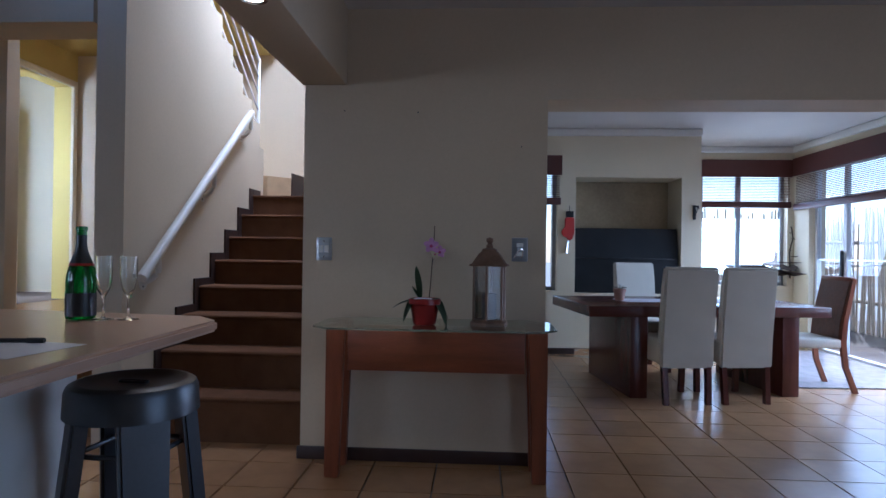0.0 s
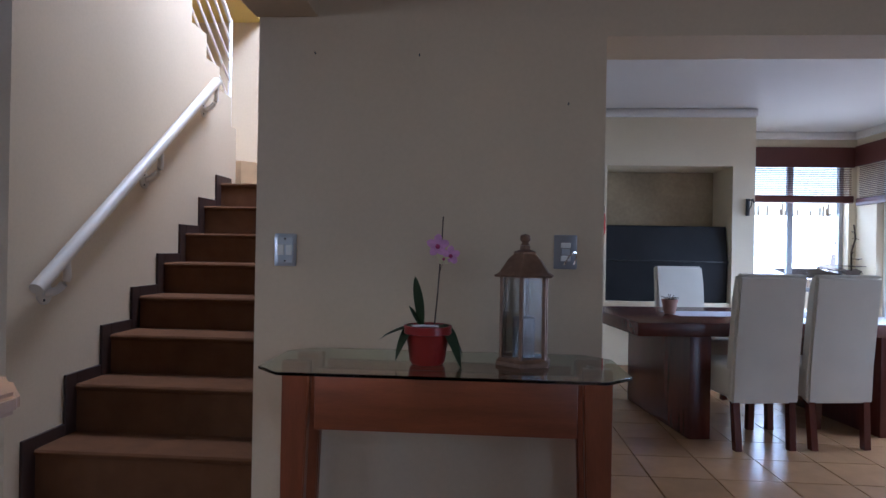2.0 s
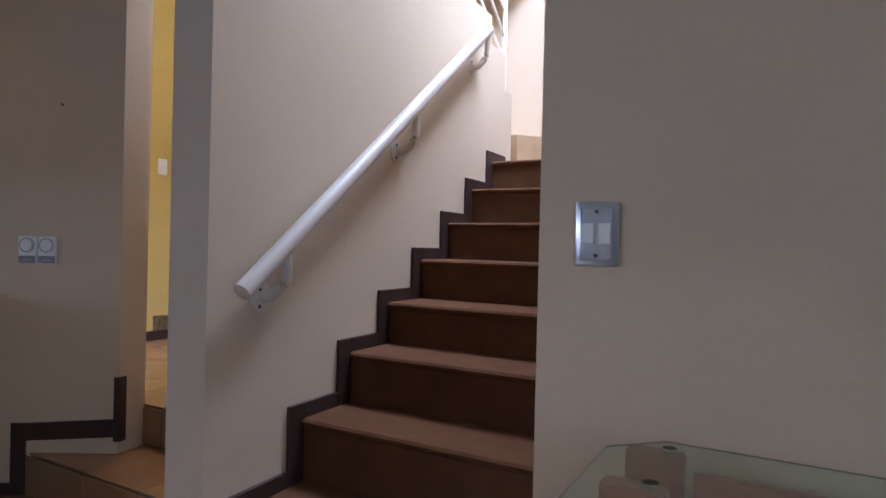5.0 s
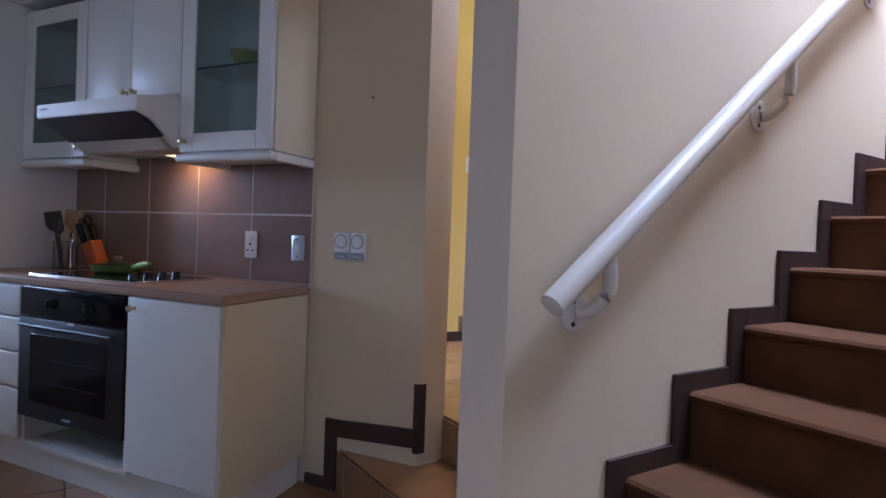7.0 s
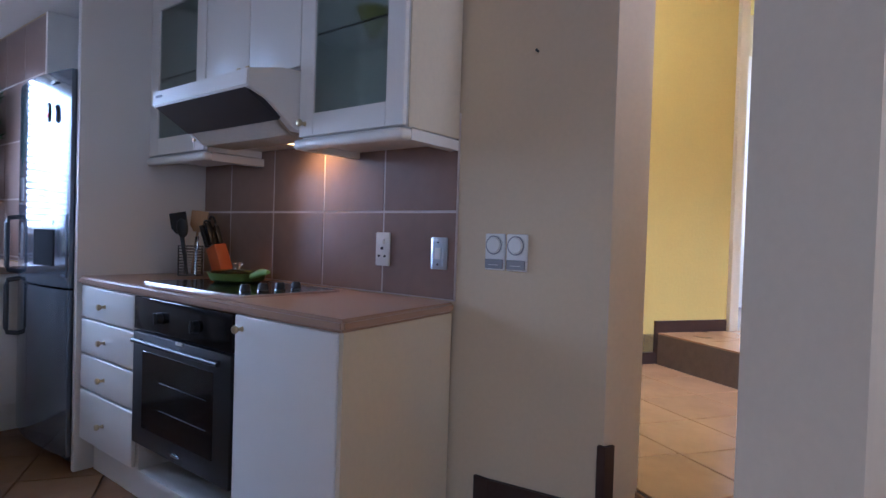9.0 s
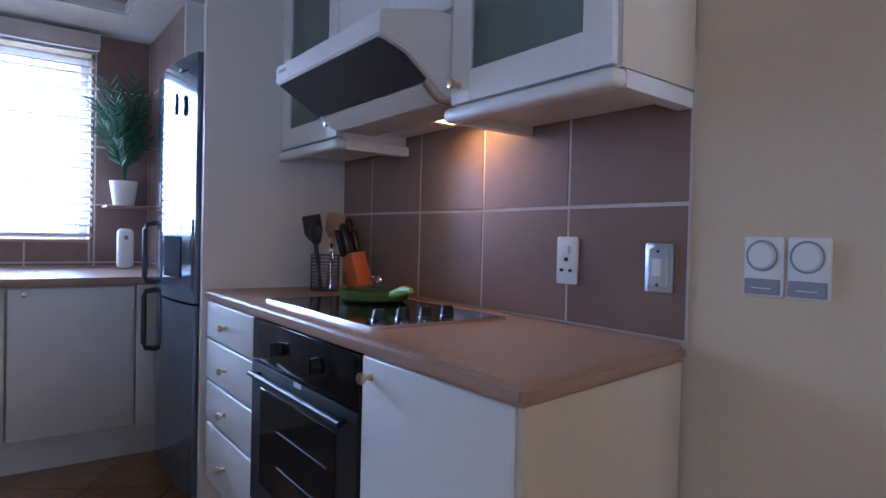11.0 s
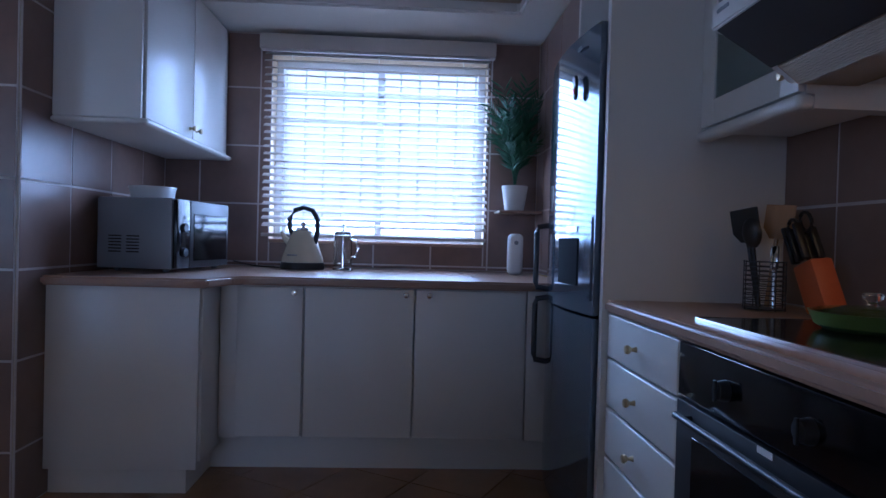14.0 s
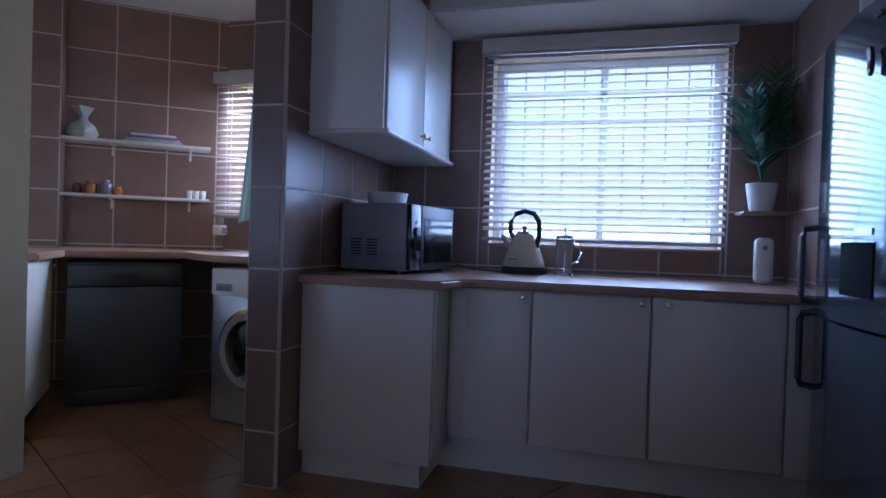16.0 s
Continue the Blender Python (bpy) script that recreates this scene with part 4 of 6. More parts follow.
box(bm, -0.042, -0.03, 0, 0.042, 0.04, 0.225, 0.028, 5)
part("case", bm, PLASTIC, fresh)
bm = B()
lathe(bm, [(0, 0), (0.012, 0), (0.01, 0.003), (0, 0.003)], 14, pose(0, -0.03, 0.175, 90, 0, 0))
part("nozzle", bm, GREY_PLASTIC, fresh)

kettle = thing("kettle", "cream pyramid kettle with a black arched handle", "kettle", pose(-3.50, 3.29, 0.873, 0, 0, 70) @ Matrix.Scale(1.22, 4))
bm = B()
lathe(bm, [(0, 0), (0.096, 0), (0.098, 0.012), (0.094, 0.03), (0, 0.03)], 32)
part("base", bm, BLACK, kettle)
bm = B()
lathe(bm, [(0, 0.031), (0.093, 0.031), (0.09, 0.05), (0.062, 0.13), (0.045, 0.165), (0.04, 0.172), (0, 0.174)], 32)
part("body", bm, IVORY, kettle)
bm = B()
lathe(bm, [(0, 0.173), (0.038, 0.173), (0.03, 0.185), (0.008, 0.19), (0.012, 0.205), (0.006, 0.212), (0, 0.213)], 20)
part("lid", bm, CHROME, kettle)
bm = B()
tube(bm, [(0.058, 0, 0.115), (0.072, 0, 0.17), (0.07, 0, 0.225), (0.045, 0, 0.262), (0, 0, 0.275), (-0.045, 0, 0.262), (-0.07, 0, 0.225), (-0.068, 0, 0.18), (-0.05, 0, 0.15)], 0.0115, 8)
part("handle", bm, BLACK, kettle)
bm = B()
tube(bm, [(-0.06, 0, 0.11), (-0.09, 0, 0.135), (-0.108, 0, 0.165)], [0.02, 0.014, 0.009], 8)
part("spout", bm, IVORY, kettle)
bm = B()
box(bm, -0.02, -0.0985, 0.06, 0.02, -0.07, 0.066)
part("badge", bm, GREY_PLASTIC, kettle)

press = thing("coffee_press", "glass coffee press with a chrome lid", "coffee press", pose(-3.52, 3.505, 0.873, 0, 0, 60) @ Matrix.Scale(1.12, 4))
bm = B()
lathe(bm, [(0, 0.014), (0.042, 0.014), (0.044, 0.02), (0.044, 0.165), (0.048, 0.17), (0.045, 0.171), (0.041, 0.165), (0.041, 0.02), (0, 0.018)], 28)
part("beaker", bm, CLEAR, press)
bm = B()
lathe(bm, [(0.0, 0.172), (0.049, 0.172), (0.046, 0.186), (0.03, 0.195), (0.006, 0.199), (0.004, 0.21), (0.011, 0.216), (0.008, 0.226), (0, 0.228)], 24)
part("lid", bm, CHROME, press)
bm = B()
lathe(bm, [(0.0, 0.0), (0.05, 0.0), (0.047, 0.006), (0.02, 0.01), (0, 0.012)], 24)
rod(bm, (0, 0, 0.01), (0, 0, 0.18), 0.003, seg=6)
lathe(bm, [(0, 0.03), (0.039, 0.03), (0.039, 0.034), (0, 0.034)], 20)
part("plunger", bm, CHROME, press)
bm = B()
tube(bm, [(0.045, 0, 0.155), (0.08, 0, 0.15), (0.09, 0, 0.11), (0.075, 0, 0.07), (0.046, 0, 0.06)], 0.006, 8)
part("handle", bm, CLEAR, press)

mic = thing("microwave", "grey microwave oven with a dark glass door", "microwave", pose(-2.905, 2.675, 0.873, 0, 0, -9))
bm = B()
box(bm, -0.50, -0.198, 0.014, 0.0, 0.156, 0.33, 0.008)
for x in (-0.48, -0.04):
    for y in (-0.12, 0.11):
        rod(bm, (x, y, 0), (x, y, 0.016), 0.014, seg=10)
part("body", bm, GREY_PLASTIC, mic)
bm = B()
box(bm, -0.495, 0.157, 0.018, -0.12, 0.178, 0.326, 0.006)
door = part("door", bm, BLACK, mic)
bm = B()
box(bm, -0.47, 0.178, 0.05, -0.145, 0.181, 0.265, 0.002, 1)
part("window", bm, BLACK_GLASS, door)
bm = B()
box(bm, -0.117, 0.157, 0.018, -0.005, 0.178, 0.326, 0.006)
panel = part("control_panel", bm, BLACK_GLASS, mic)
for z in (0.09, 0.2):
    bm = B()
    lathe(bm, [(0, 0), (0.022, 0), (0.02, 0.014), (0, 0.015)], 18, pose(-0.06, 0.178, z, -90, 0, 0))
    part("dial", bm, BLACK, panel)
for r in range(6):
    for c in range(2):
        bm = B()
        y0 = -0.14 + 0.085 * c
        box(bm, 0.0, y0, 0.085 + 0.014 * r, 0.0015, y0 + 0.06, 0.091 + 0.014 * r)
        part("vent_slot", bm, BLACK, mic)
tub = thing("plastic_tub", "white plastic tub on the microwave", "tub", pose(-3.13, 2.64, 1.2035))
bm = B()
lathe(bm, [(0, 0), (0.085, 0), (0.095, 0.01), (0.103, 0.055), (0.106, 0.056), (0.106, 0.062), (0, 0.064)], 32)
part("bowl", bm, PLASTIC, tub)
cord = B()
tube(cord, [(-3.50, 3.18, 0.878), (-3.56, 3.10, 0.877), (-3.66, 2.98, 0.877), (-3.70, 2.86, 0.90)], 0.0035, 6)
solid("power_cord", cord, BLACK, "black kettle cord on the worktop", "cord")


# ---- laundry ----
lw = thing("window_2", "small white window of the laundry", "window", kind="structure")
bm = B()
for p in ((0.92, 1.16, 0.96, 2.14), (1.71, 1.16, 1.75, 2.14), (0.96, 1.16, 1.71, 1.20), (0.96, 2.10, 1.71, 2.14), (1.30, 1.20, 1.33, 2.10)):
    box(bm, -4.32, p[0], p[1], -4.28, p[2], p[3], 0.003, 1)
part("window_frame", bm, WHITE_ALU, lw)
bm = B()
box(bm, -4.302, 0.96, 1.2, -4.298, 1.71, 2.1)
part("pane", bm, PANE, lw, shadow=False)
for k in range(9):
    bm = B()
    rod(bm, (-4.34, 0.92 + 0.103 * k, 1.16), (-4.34, 0.92 + 0.103 * k, 2.14), 0.006, seg=6)
    part("burglar_bar", bm, WHITE_ALU, lw)
for z in (1.35, 1.6, 1.85):
    bm = B()
    rod(bm, (-4.34, 0.92, z), (-4.34, 1.75, z), 0.006, seg=6)
    part("burglar_bar", bm, WHITE_ALU, lw)
venetian("venetian_blind", pose(-4.17, 1.33, 2.14, 0, 0, 90), 0.86, 0.97, 0.046, "white venetian blind over the laundry window")

LT = pose(-3.39, 0.887, 0, 0, 0, 128.8 - 180)  # x along the dishwasher front, -y into the wall; room lies towards +y
bm = B()
prism(bm, [(-4.195, 2.298), (-3.12, 2.298), (-3.15, 1.60), (-3.40, 1.22), (-2.975, 0.775), (-2.56, 1.06), (-2.33, 0.75), (-3.45, -0.05), (-4.195, 0.90)], 0.875, 0.913, "z")
bmesh.ops.bevel(bm, geom=bm.edges[:], offset=0.009, segments=2, affect="EDGES")
solid("worktop", bm, WORKTOP_Y, "brown laminate worktop along the laundry walls", "worktop")
dish = thing("dishwasher", "dark grey free-standing dishwasher", "dishwasher", pose(-3.225, 0.965, 0, 0, 0, -45))
bm = B()
box(bm, -0.308, -0.40, 0.02, 0.308, -0.03, 0.845, 0.006)
part("body", bm, GRAPHITE, dish)
bm = B()
box(bm, -0.306, -0.028, 0.10, 0.306, 0.0, 0.70, 0.006)
part("door", bm, GRAPHITE, dish)
bm = B()
box(bm, -0.306, -0.03, 0.705, 0.306, 0.012, 0.83, 0.01)
fascia = part("control_panel", bm, DARK_STEEL, dish)
bm = B()
box(bm, -0.07, 0.012, 0.745, 0.07, 0.016, 0.775, 0.003)
part("grip", bm, BLACK, fascia)
bm = B()
box(bm, -0.3, -0.02, 0.01, 0.3, -0.002, 0.095, 0.004)
part("kick_plate", bm, DARK_STEEL, dish)

wash = thing("washing_machine", "silver front-loading washing machine", "washing machine", pose(-3.07, 1.93, 0, 0, 0, 80))
# front looks along -y of the turned frame
bm = B()
box(bm, -0.30, 0.0, 0.012, 0.30, 0.44, 0.85, 0.012)
for x in (-0.24, 0.24):
    for y in (0.06, 0.38):
        rod(bm, (x, y, 0), (x, y, 0.014), 0.02, seg=10)
part("body", bm, PLATE_STEEL, wash)
bm = B()
box(bm, -0.298, -0.012, 0.70, 0.298, -0.0005, 0.845, 0.006)
fascia = part("control_panel", bm, PLASTIC, wash)
bm = B()
box(bm, -0.26, -0.016, 0.725, -0.15, -0.012, 0.765, 0.002)
part("drawer_grip", bm, GREY_PLASTIC, fascia)
bm = B()
lathe(bm, [(0, 0), (0.035, 0), (0.03, 0.018), (0, 0.02)], 22, pose(0.06, -0.012, 0.775, 90, 0, 0))
part("dial", bm, CHROME, fascia)
bm = B()
lathe(bm, [(0.155, 0), (0.225, 0.0), (0.222, 0.025), (0.20, 0.04), (0.165, 0.036), (0.155, 0.01)], 40, pose(0, -0.001, 0.42, 90, 0, 0))
ring = part("door_ring", bm, CHROME, wash)
bm = B()
lathe(bm, [(0, 0.045), (0.08, 0.038), (0.155, 0.012), (0.15, 0.008), (0, 0.03)], 36, pose(0, -0.001, 0.42, 90, 0, 0))
part("door_glass", bm, BLACK_GLASS, ring)

lc = thing("base_cabinet", "white laundry base cabinet with a chrome knob", "cabinet", pose(-2.93, 0.72, 0, 0, 0, 38.8 - 180))
# front looks along -y; runs along x
bm = B()
box(bm, -0.62, 0.02, 0.12, 0.06, 0.55, 0.874)
part("body", bm, WHITE, lc)
bm = B()
box(bm, -0.60, 0.0, 0.125, 0.055, 0.018, 0.868, 0.004)
knob(part("door", bm, WHITE, lc), 0.0, 0.0, 0.83, "y", -1, CHROME)
bm = B()
box(bm, -0.62, 0.06, 0, 0.05, 0.5, 0.118)
part("plinth", bm, SKIRT, lc)

# Shelves on the slanting wall; x runs along the wall in this frame.
for z, nm in ((1.625, "upper"), (1.255, "lower")):
    shelf = thing("wall_shelf", "white laundry shelf on the slanting wall", "shelf", LT)
    bm = B()
    box(bm, -0.43, -0.598, z, 0.485, -0.40, z + 0.02, 0.003)
    part("board", bm, WHITE, shelf)
    for x in (-0.3, 0.2):
        bm = B()
        box(bm, x - 0.008, -0.598, z - 0.07, x + 0.008, -0.59, z - 0.001)
        box(bm, x - 0.008, -0.59, z - 0.012, x + 0.008, -0.43, z - 0.001)
        part("bracket", bm, WHITE, shelf)
rng = random.Random(3)
for k in range(4):
    bm = B()
    w = 0.185 - 0.014 * k
    box(bm, -w, -0.07, 0.016 * k, w, 0.07, 0.016 * k + 0.0155, 0.006)
    solid("folded_cloth", bm, (TOWEL, RUNNER, material("purple_cloth", (0.24, 0.17, 0.27), 0.9, 0, 0.15, 9), PAPER)[k], "folded cloth in a pile on the laundry shelf", "cloth", LT @ pose(-0.06, -0.50, 1.6455, 0, 0, rng.uniform(-6, 6)), group="pile of cloths")
bag = B()
lathe(bag, [(0, 0), (0.06, 0.0), (0.075, 0.03), (0.06, 0.07), (0.02, 0.10), (0.016, 0.115), (0.05, 0.17), (0.035, 0.165), (0, 0.12)], 14)
for v in bag.verts:
    v.co += Vector((rng.uniform(-1, 1), rng.uniform(-1, 1), rng.uniform(-0.4, 0.4))) * (0.008 if v.co.z > 0.001 else 0)
solid("plastic_bag", bag, material("pale_plastic_bag", (0.36, 0.38, 0.35), 0.35, 0, 0.2, 12, 0.4), "knotted pale plastic bag on the laundry shelf", "bag", LT @ pose(0.375, -0.50, 1.6455) @ Matrix.Scale(1.25, 4))
for x, r, h, c in ((0.40, 0.03, 0.07, (0.1, 0.04, 0.03)), (0.32, 0.04, 0.09, (0.3, 0.13, 0.05)), (0.23, 0.038, 0.10, (0.2, 0.2, 0.24)), (0.16, 0.03, 0.06, (0.5, 0.2, 0.06))):
    bm = B()
    lathe(bm, [(0, 0), (r * 0.9, 0), (r, 0.006), (r, h * 0.75), (r * 0.7, h * 0.86), (r * 0.7, h), (0, h)], 18)
    solid("jar", bm, material("jar_colour", c, 0.2, 0, 0.2, 20, 0), "small dark jar on the laundry shelf", "jar", LT @ pose(x, -0.50, 1.2755), group="jars on the shelf")
for x in (-0.3, -0.345, -0.39):
    bm = B()
    lathe(bm, [(0, 0), (0.016, 0), (0.021, 0.06), (0.019, 0.06), (0.014, 0.004), (0, 0.004)], 14)
    solid("drinking_glass", bm, PLASTIC, "white tumbler on the laundry shelf", "tumbler", LT @ pose(x, -0.5, 1.2755), group="tumblers")
plate("wall_socket", "white socket on the laundry tiles", LT @ pose(-0.52, -0.585, 1.06, 0, 0, 180), 0.11, 0.075, PLASTIC, "socket", [(0.01, -0.025, 0.045, 0.02, GREY_PLASTIC, 0.03, "plug")])
bm = B()
rows = []
for i in range(15):
    row = []
    for j in range(9):
        a, h = j / 8, i / 14
        row.append(bm.verts.new((-2.57 + 0.014 * math.sin(a * 9 + h * 2), 2.285 - a * (0.07 + 0.05 * h) - 0.02 * h, 1.63 - 0.53 * h - 0.03 * abs(a - 0.4))))
    rows.append(row)
for a, b in zip(rows, rows[1:]):
    for j in range(8):
        bm.faces.new((a[j], a[j + 1], b[j + 1], b[j]))
bmesh.ops.solidify(bm, geom=bm.faces[:], thickness=0.006)
solid("hand_towel", bm, TOWEL, "pale green towel hanging from a hook", "towel")
bm = B()
tube(bm, [(-2.57, 2.30, 1.615), (-2.57, 2.22, 1.615), (-2.57, 2.20, 1.645)], 0.004, 6)
solid("towel_hook", bm, CHROME, "small chrome hook on the partition wall", "hook")

# ---- staircase ----
RISE = [0.0, 0.265, 0.488, 0.685, 0.862, 1.045, 1.23, 1.425, 1.612]
V1, RUN = 4.212, 0.266
stairs = thing("staircase", "staircase covered with worn brown carpet", "staircase", MAIN, kind="structure")
for k in range(1, 9):
    va, vb = V1 + RUN * (k - 1), (V1 + RUN * k + 0.03 if k < 8 else 7.395)
    bm = B()
    z0, z1 = RISE[k - 1] - (0.02 if k > 1 else 0), RISE[k]
    prof = [(va, z0), (va, z1 - 0.03), (va - 0.012, z1 - 0.022), (va - 0.016, z1 - 0.010), (va - 0.008, z1 - 0.001), (va + 0.01, z1), (vb, z1), (vb, z0)]
    prism(bm, prof, -1.535, -0.487, "x")
    part("step", bm, CARPET, stairs)
# The winder's tan is lightened to carry the sun from upstairs.
bm = B()
prism(bm, [(-1.53, 6.42), (-1.36, 6.62), (-1.30, 7.39), (-2.6, 7.39), (-2.6, 6.42)], 1.617, 1.83, "z")
part("winder", bm, material("sunlit_tan_carpet", (0.46, 0.31, 0.16), 0.95, 0, 0.15, 9, 0.6, 300), stairs, "tan winder step lightened for sun from upstairs")
bm = B()
prism(bm, [(-1.36, 6.612), (-1.345, 6.606), (-1.282, 7.39), (-1.30, 7.39)], 1.617, 1.88, "z")
part("winder_skirting", bm, SKIRT, stairs)

# Stepped skirting on the stair wall.
bm = B()
for k in range(1, 9):
    va, z1 = V1 + RUN * (k - 1), RISE[k]
    box(bm, -1.546, va - 0.08, RISE[k - 1] - (0.0 if k == 1 else 0.04), -1.5315, va - 0.003, z1 + 0.055, 0.002, 1)
    box(bm, -1.546, va - 0.003, z1 - 0.02, -1.5318, va + RUN - 0.08, z1 + 0.055, 0.002, 1)
solid("baseboard_2", bm, SKIRT, "dark stepped skirting along the staircase", "baseboard", SIDE, "structure")

RAIL_PAINT = material("off_white_rail_paint", (0.62, 0.57, 0.49), 0.4, 0, 0.05, 5, 0.03)
rail = thing("handrail", "white painted round handrail on curved brackets", "handrail", SIDE)
R0, R1 = Vector((-1.472, 4.115, 0.957)), Vector((-1.472, 5.83, 2.297))
bm = B()
rod(bm, R0, R1, 0.0305, seg=24)
part("rail", bm, RAIL_PAINT, rail)
for v, zp in ((4.262, 0.928), (5.05, 1.518), (5.78, 2.085)):
    top = R0.lerp(R1, (v + 0.035 - R0.y) / (R1.y - R0.y))
    bm = B()
    lathe(bm, [(0, 0), (0.05, 0), (0.05, 0.003), (0.046, 0.006), (0, 0.007)], 24, pose(-1.546, v, zp, 0, 90, 0))
    br = part("bracket", bm, RAIL_PAINT, rail)
    bm = B()
    arc = []
    for k in range(13):
        a = k / 12
        arc.append((-1.54 + 0.068 * min(a * 1.6, 1.0), v + 0.035 * a + 0.022 * math.sin(math.pi * a), zp - 0.012 * math.sin(math.pi * a) + (top.z - 0.018 - zp) * a ** 1.5))
    tube(bm, arc, 0.017, 12)
    part("arm", bm, RAIL_PAINT, br)
    for dz in (-0.028, 0.028):
        bm = B()
        lathe(bm, [(0, 0), (0.007, 0), (0.005, 0.003), (0, 0.003)], 10, pose(-1.5395, v - 0.008, zp + dz, 0, 90, 0))
        part("screw", bm, DARK_STEEL, br)

rl = thing("banister", "white steel banister along the upper flight", "banister", MAIN)
for a, b, r in (((-1.6, 6.34, 2.07), (-1.6, 6.34, 2.92), 0.016), ((-1.6, 5.30, 2.90), (-1.6, 5.30, 3.70), 0.016), ((-1.6, 4.3, 3.62), (-1.6, 4.3, 4.45), 0.016)):
    bm = B()
    rod(bm, a, b, r, seg=12)
    part("post", bm, WHITE_STEEL, rl)
for k in range(5):
    bm = B()
    o = 0.155 * k
    rod(bm, (-1.6, 6.34, 2.90 - o), (-1.6, 4.3, 4.43 - o), 0.016 if k == 0 else 0.009, seg=10)
    part("rail", bm, WHITE_STEEL, rl)

# ---- passage ----
def steps_box(name, pieces):
    t = thing(name, "tiled steps up into the passage", "steps", MAIN, kind="structure")
    for p in pieces:
        bm = B()
        box(bm, *p, 0.003, 1)
        part("slab", bm, FLOOR_TILE, t)
    return t


low = []
for k in range(5):
    u0 = -3.45 + 0.341 * k
    low += [(u0, 4.24, 0.172, u0 + 0.336, 4.575, 0.18), (u0, 4.232, 0.0, u0 + 0.336, 4.239, 0.17), (u0, 4.58, 0.352, u0 + 0.336, 4.915, 0.36), (u0, 4.572, 0.18, u0 + 0.336, 4.579, 0.35)]
for k in range(7):
    for j in range(3):
        u0, v0 = -4.09 + 0.335 * k, 4.92 + 0.335 * j
        low.append((u0, v0, 0.352, u0 + 0.33, min(v0 + 0.33, 5.88), 0.36))
steps_box("passage_steps", low)
bm = B()
box(bm, -3.45, 4.245, 0.0, -1.75, 4.6, 0.168)
box(bm, -4.1, 4.585, 0.0, -1.75, 5.9, 0.348)
box(bm, -4.1, 5.89, 0.0, -1.75, 7.4, 0.54)
box(bm, -5.6, 5.7, 0.0, -4.1, 8.2, 0.54)
solid("floor_passage", bm, GROUT, "raised concrete floor of the passage", "floor", MAIN, "structure")
bm = B()
for k in range(7):
    for j in range(5):
        u0, v0 = -4.09 + 0.335 * k, 5.892 + 0.335 * j
        box(bm, u0, v0, 0.541, u0 + 0.33, v0 + 0.33, 0.548)
t = solid("floor_passage_tiles", bm, FLOOR_TILE, "tiles on the upper floor of the passage", "floor", MAIN, "structure")
# Skirting beside the passage steps, on the kitchen wall.
bm = B()
box(bm, -0.325, KY - 0.014, 0.0, -0.265, KY, 0.308, 0.002, 1)
prism(bm, [(-0.265, 0.235), (0.106, 0.255), (0.106, 0.33), (-0.265, 0.308)], KY - 0.014, KY, "y")
box(bm, 0.106, KY - 0.0145, 0.235, 0.125, KY, 0.512, 0.002, 1)
prism(bm, [(0.12, KY - 0.0145), (0.132, KY - 0.0145), (0.145, KY + 0.02), (0.135, KY + 0.026)], 0.235, 0.512, "z")
box(bm, -0.43, KY - 0.012, 0.0, -0.325, KY, 0.05, 0.002, 1)
solid("baseboard_3", bm, SKIRT, "dark skirting stepping up beside the passage", "baseboard", None, "structure")
bm = B()
box(bm, -4.1, 4.7, 0.36, -4.085, 5.87, 0.43)
box(bm, -4.1, 5.87, 0.36, -4.085, 5.95, 0.62)
box(bm, -4.1, 5.95, 0.54, -4.085, 6.42, 0.62)
solid("baseboard_4", bm, SKIRT, "dark skirting along the passage wall", "baseboard", MAIN, "structure")
dr = thing("door_1", "pale door frame in the passage, the door open", "door", MAIN, kind="structure")
for p in ((-4.12, 6.43, 0.5, -4.07, 6.5, 2.98), (-4.12, 7.3, 0.5, -4.07, 7.37, 2.98), (-4.12, 6.43, 2.92, -4.068, 7.37, 2.99)):
    bm = B()
    box(bm, *p, 0.006)
    part("door_frame", bm, CREAM, dr)
ward = thing("wardrobe", "white built-in wardrobe behind the passage door", "wardrobe", MAIN)
for v in (5.9, 6.55, 7.2):
    bm = B()
    box(bm, -5.2, v, 0.62, -5.18, v + 0.64, 2.7, 0.004)
    d = part("door", bm, WHITE, ward)
    bm = B()
    rod(bm, (-5.165, v + 0.06, 1.55), (-5.165, v + 0.06, 1.67), 0.006, seg=8)
    part("handle", bm, CHROME, d)
bm = B()
box(bm, -5.59, 5.88, 0.55, -5.201, 7.86, 2.75)
part("body", bm, WHITE, ward)
plate("light_switch", "white light switch in the passage", MAIN @ pose(-4.1, 5.75, 1.65, 0, 0, 90), 0.075, 0.12, PLASTIC, "switch", [(-0.01, -0.015, 0.01, 0.015, PLASTIC, 0.004, "rocker")])
area("passage_lamp", MAIN @ look((-3.0, 5.3, 3.25), (-3.0, 5.3, 0)), 0.3, 0.3, 9, (1.0, 0.8, 0.5))
# Added fill that brightens the wardrobe; the room has no window.
area("wardrobe_room_fill", MAIN @ look((-4.75, 5.75, 1.9), (-5.0, 7.5, 1.5)), 0.7, 1.2, 45, DAY)

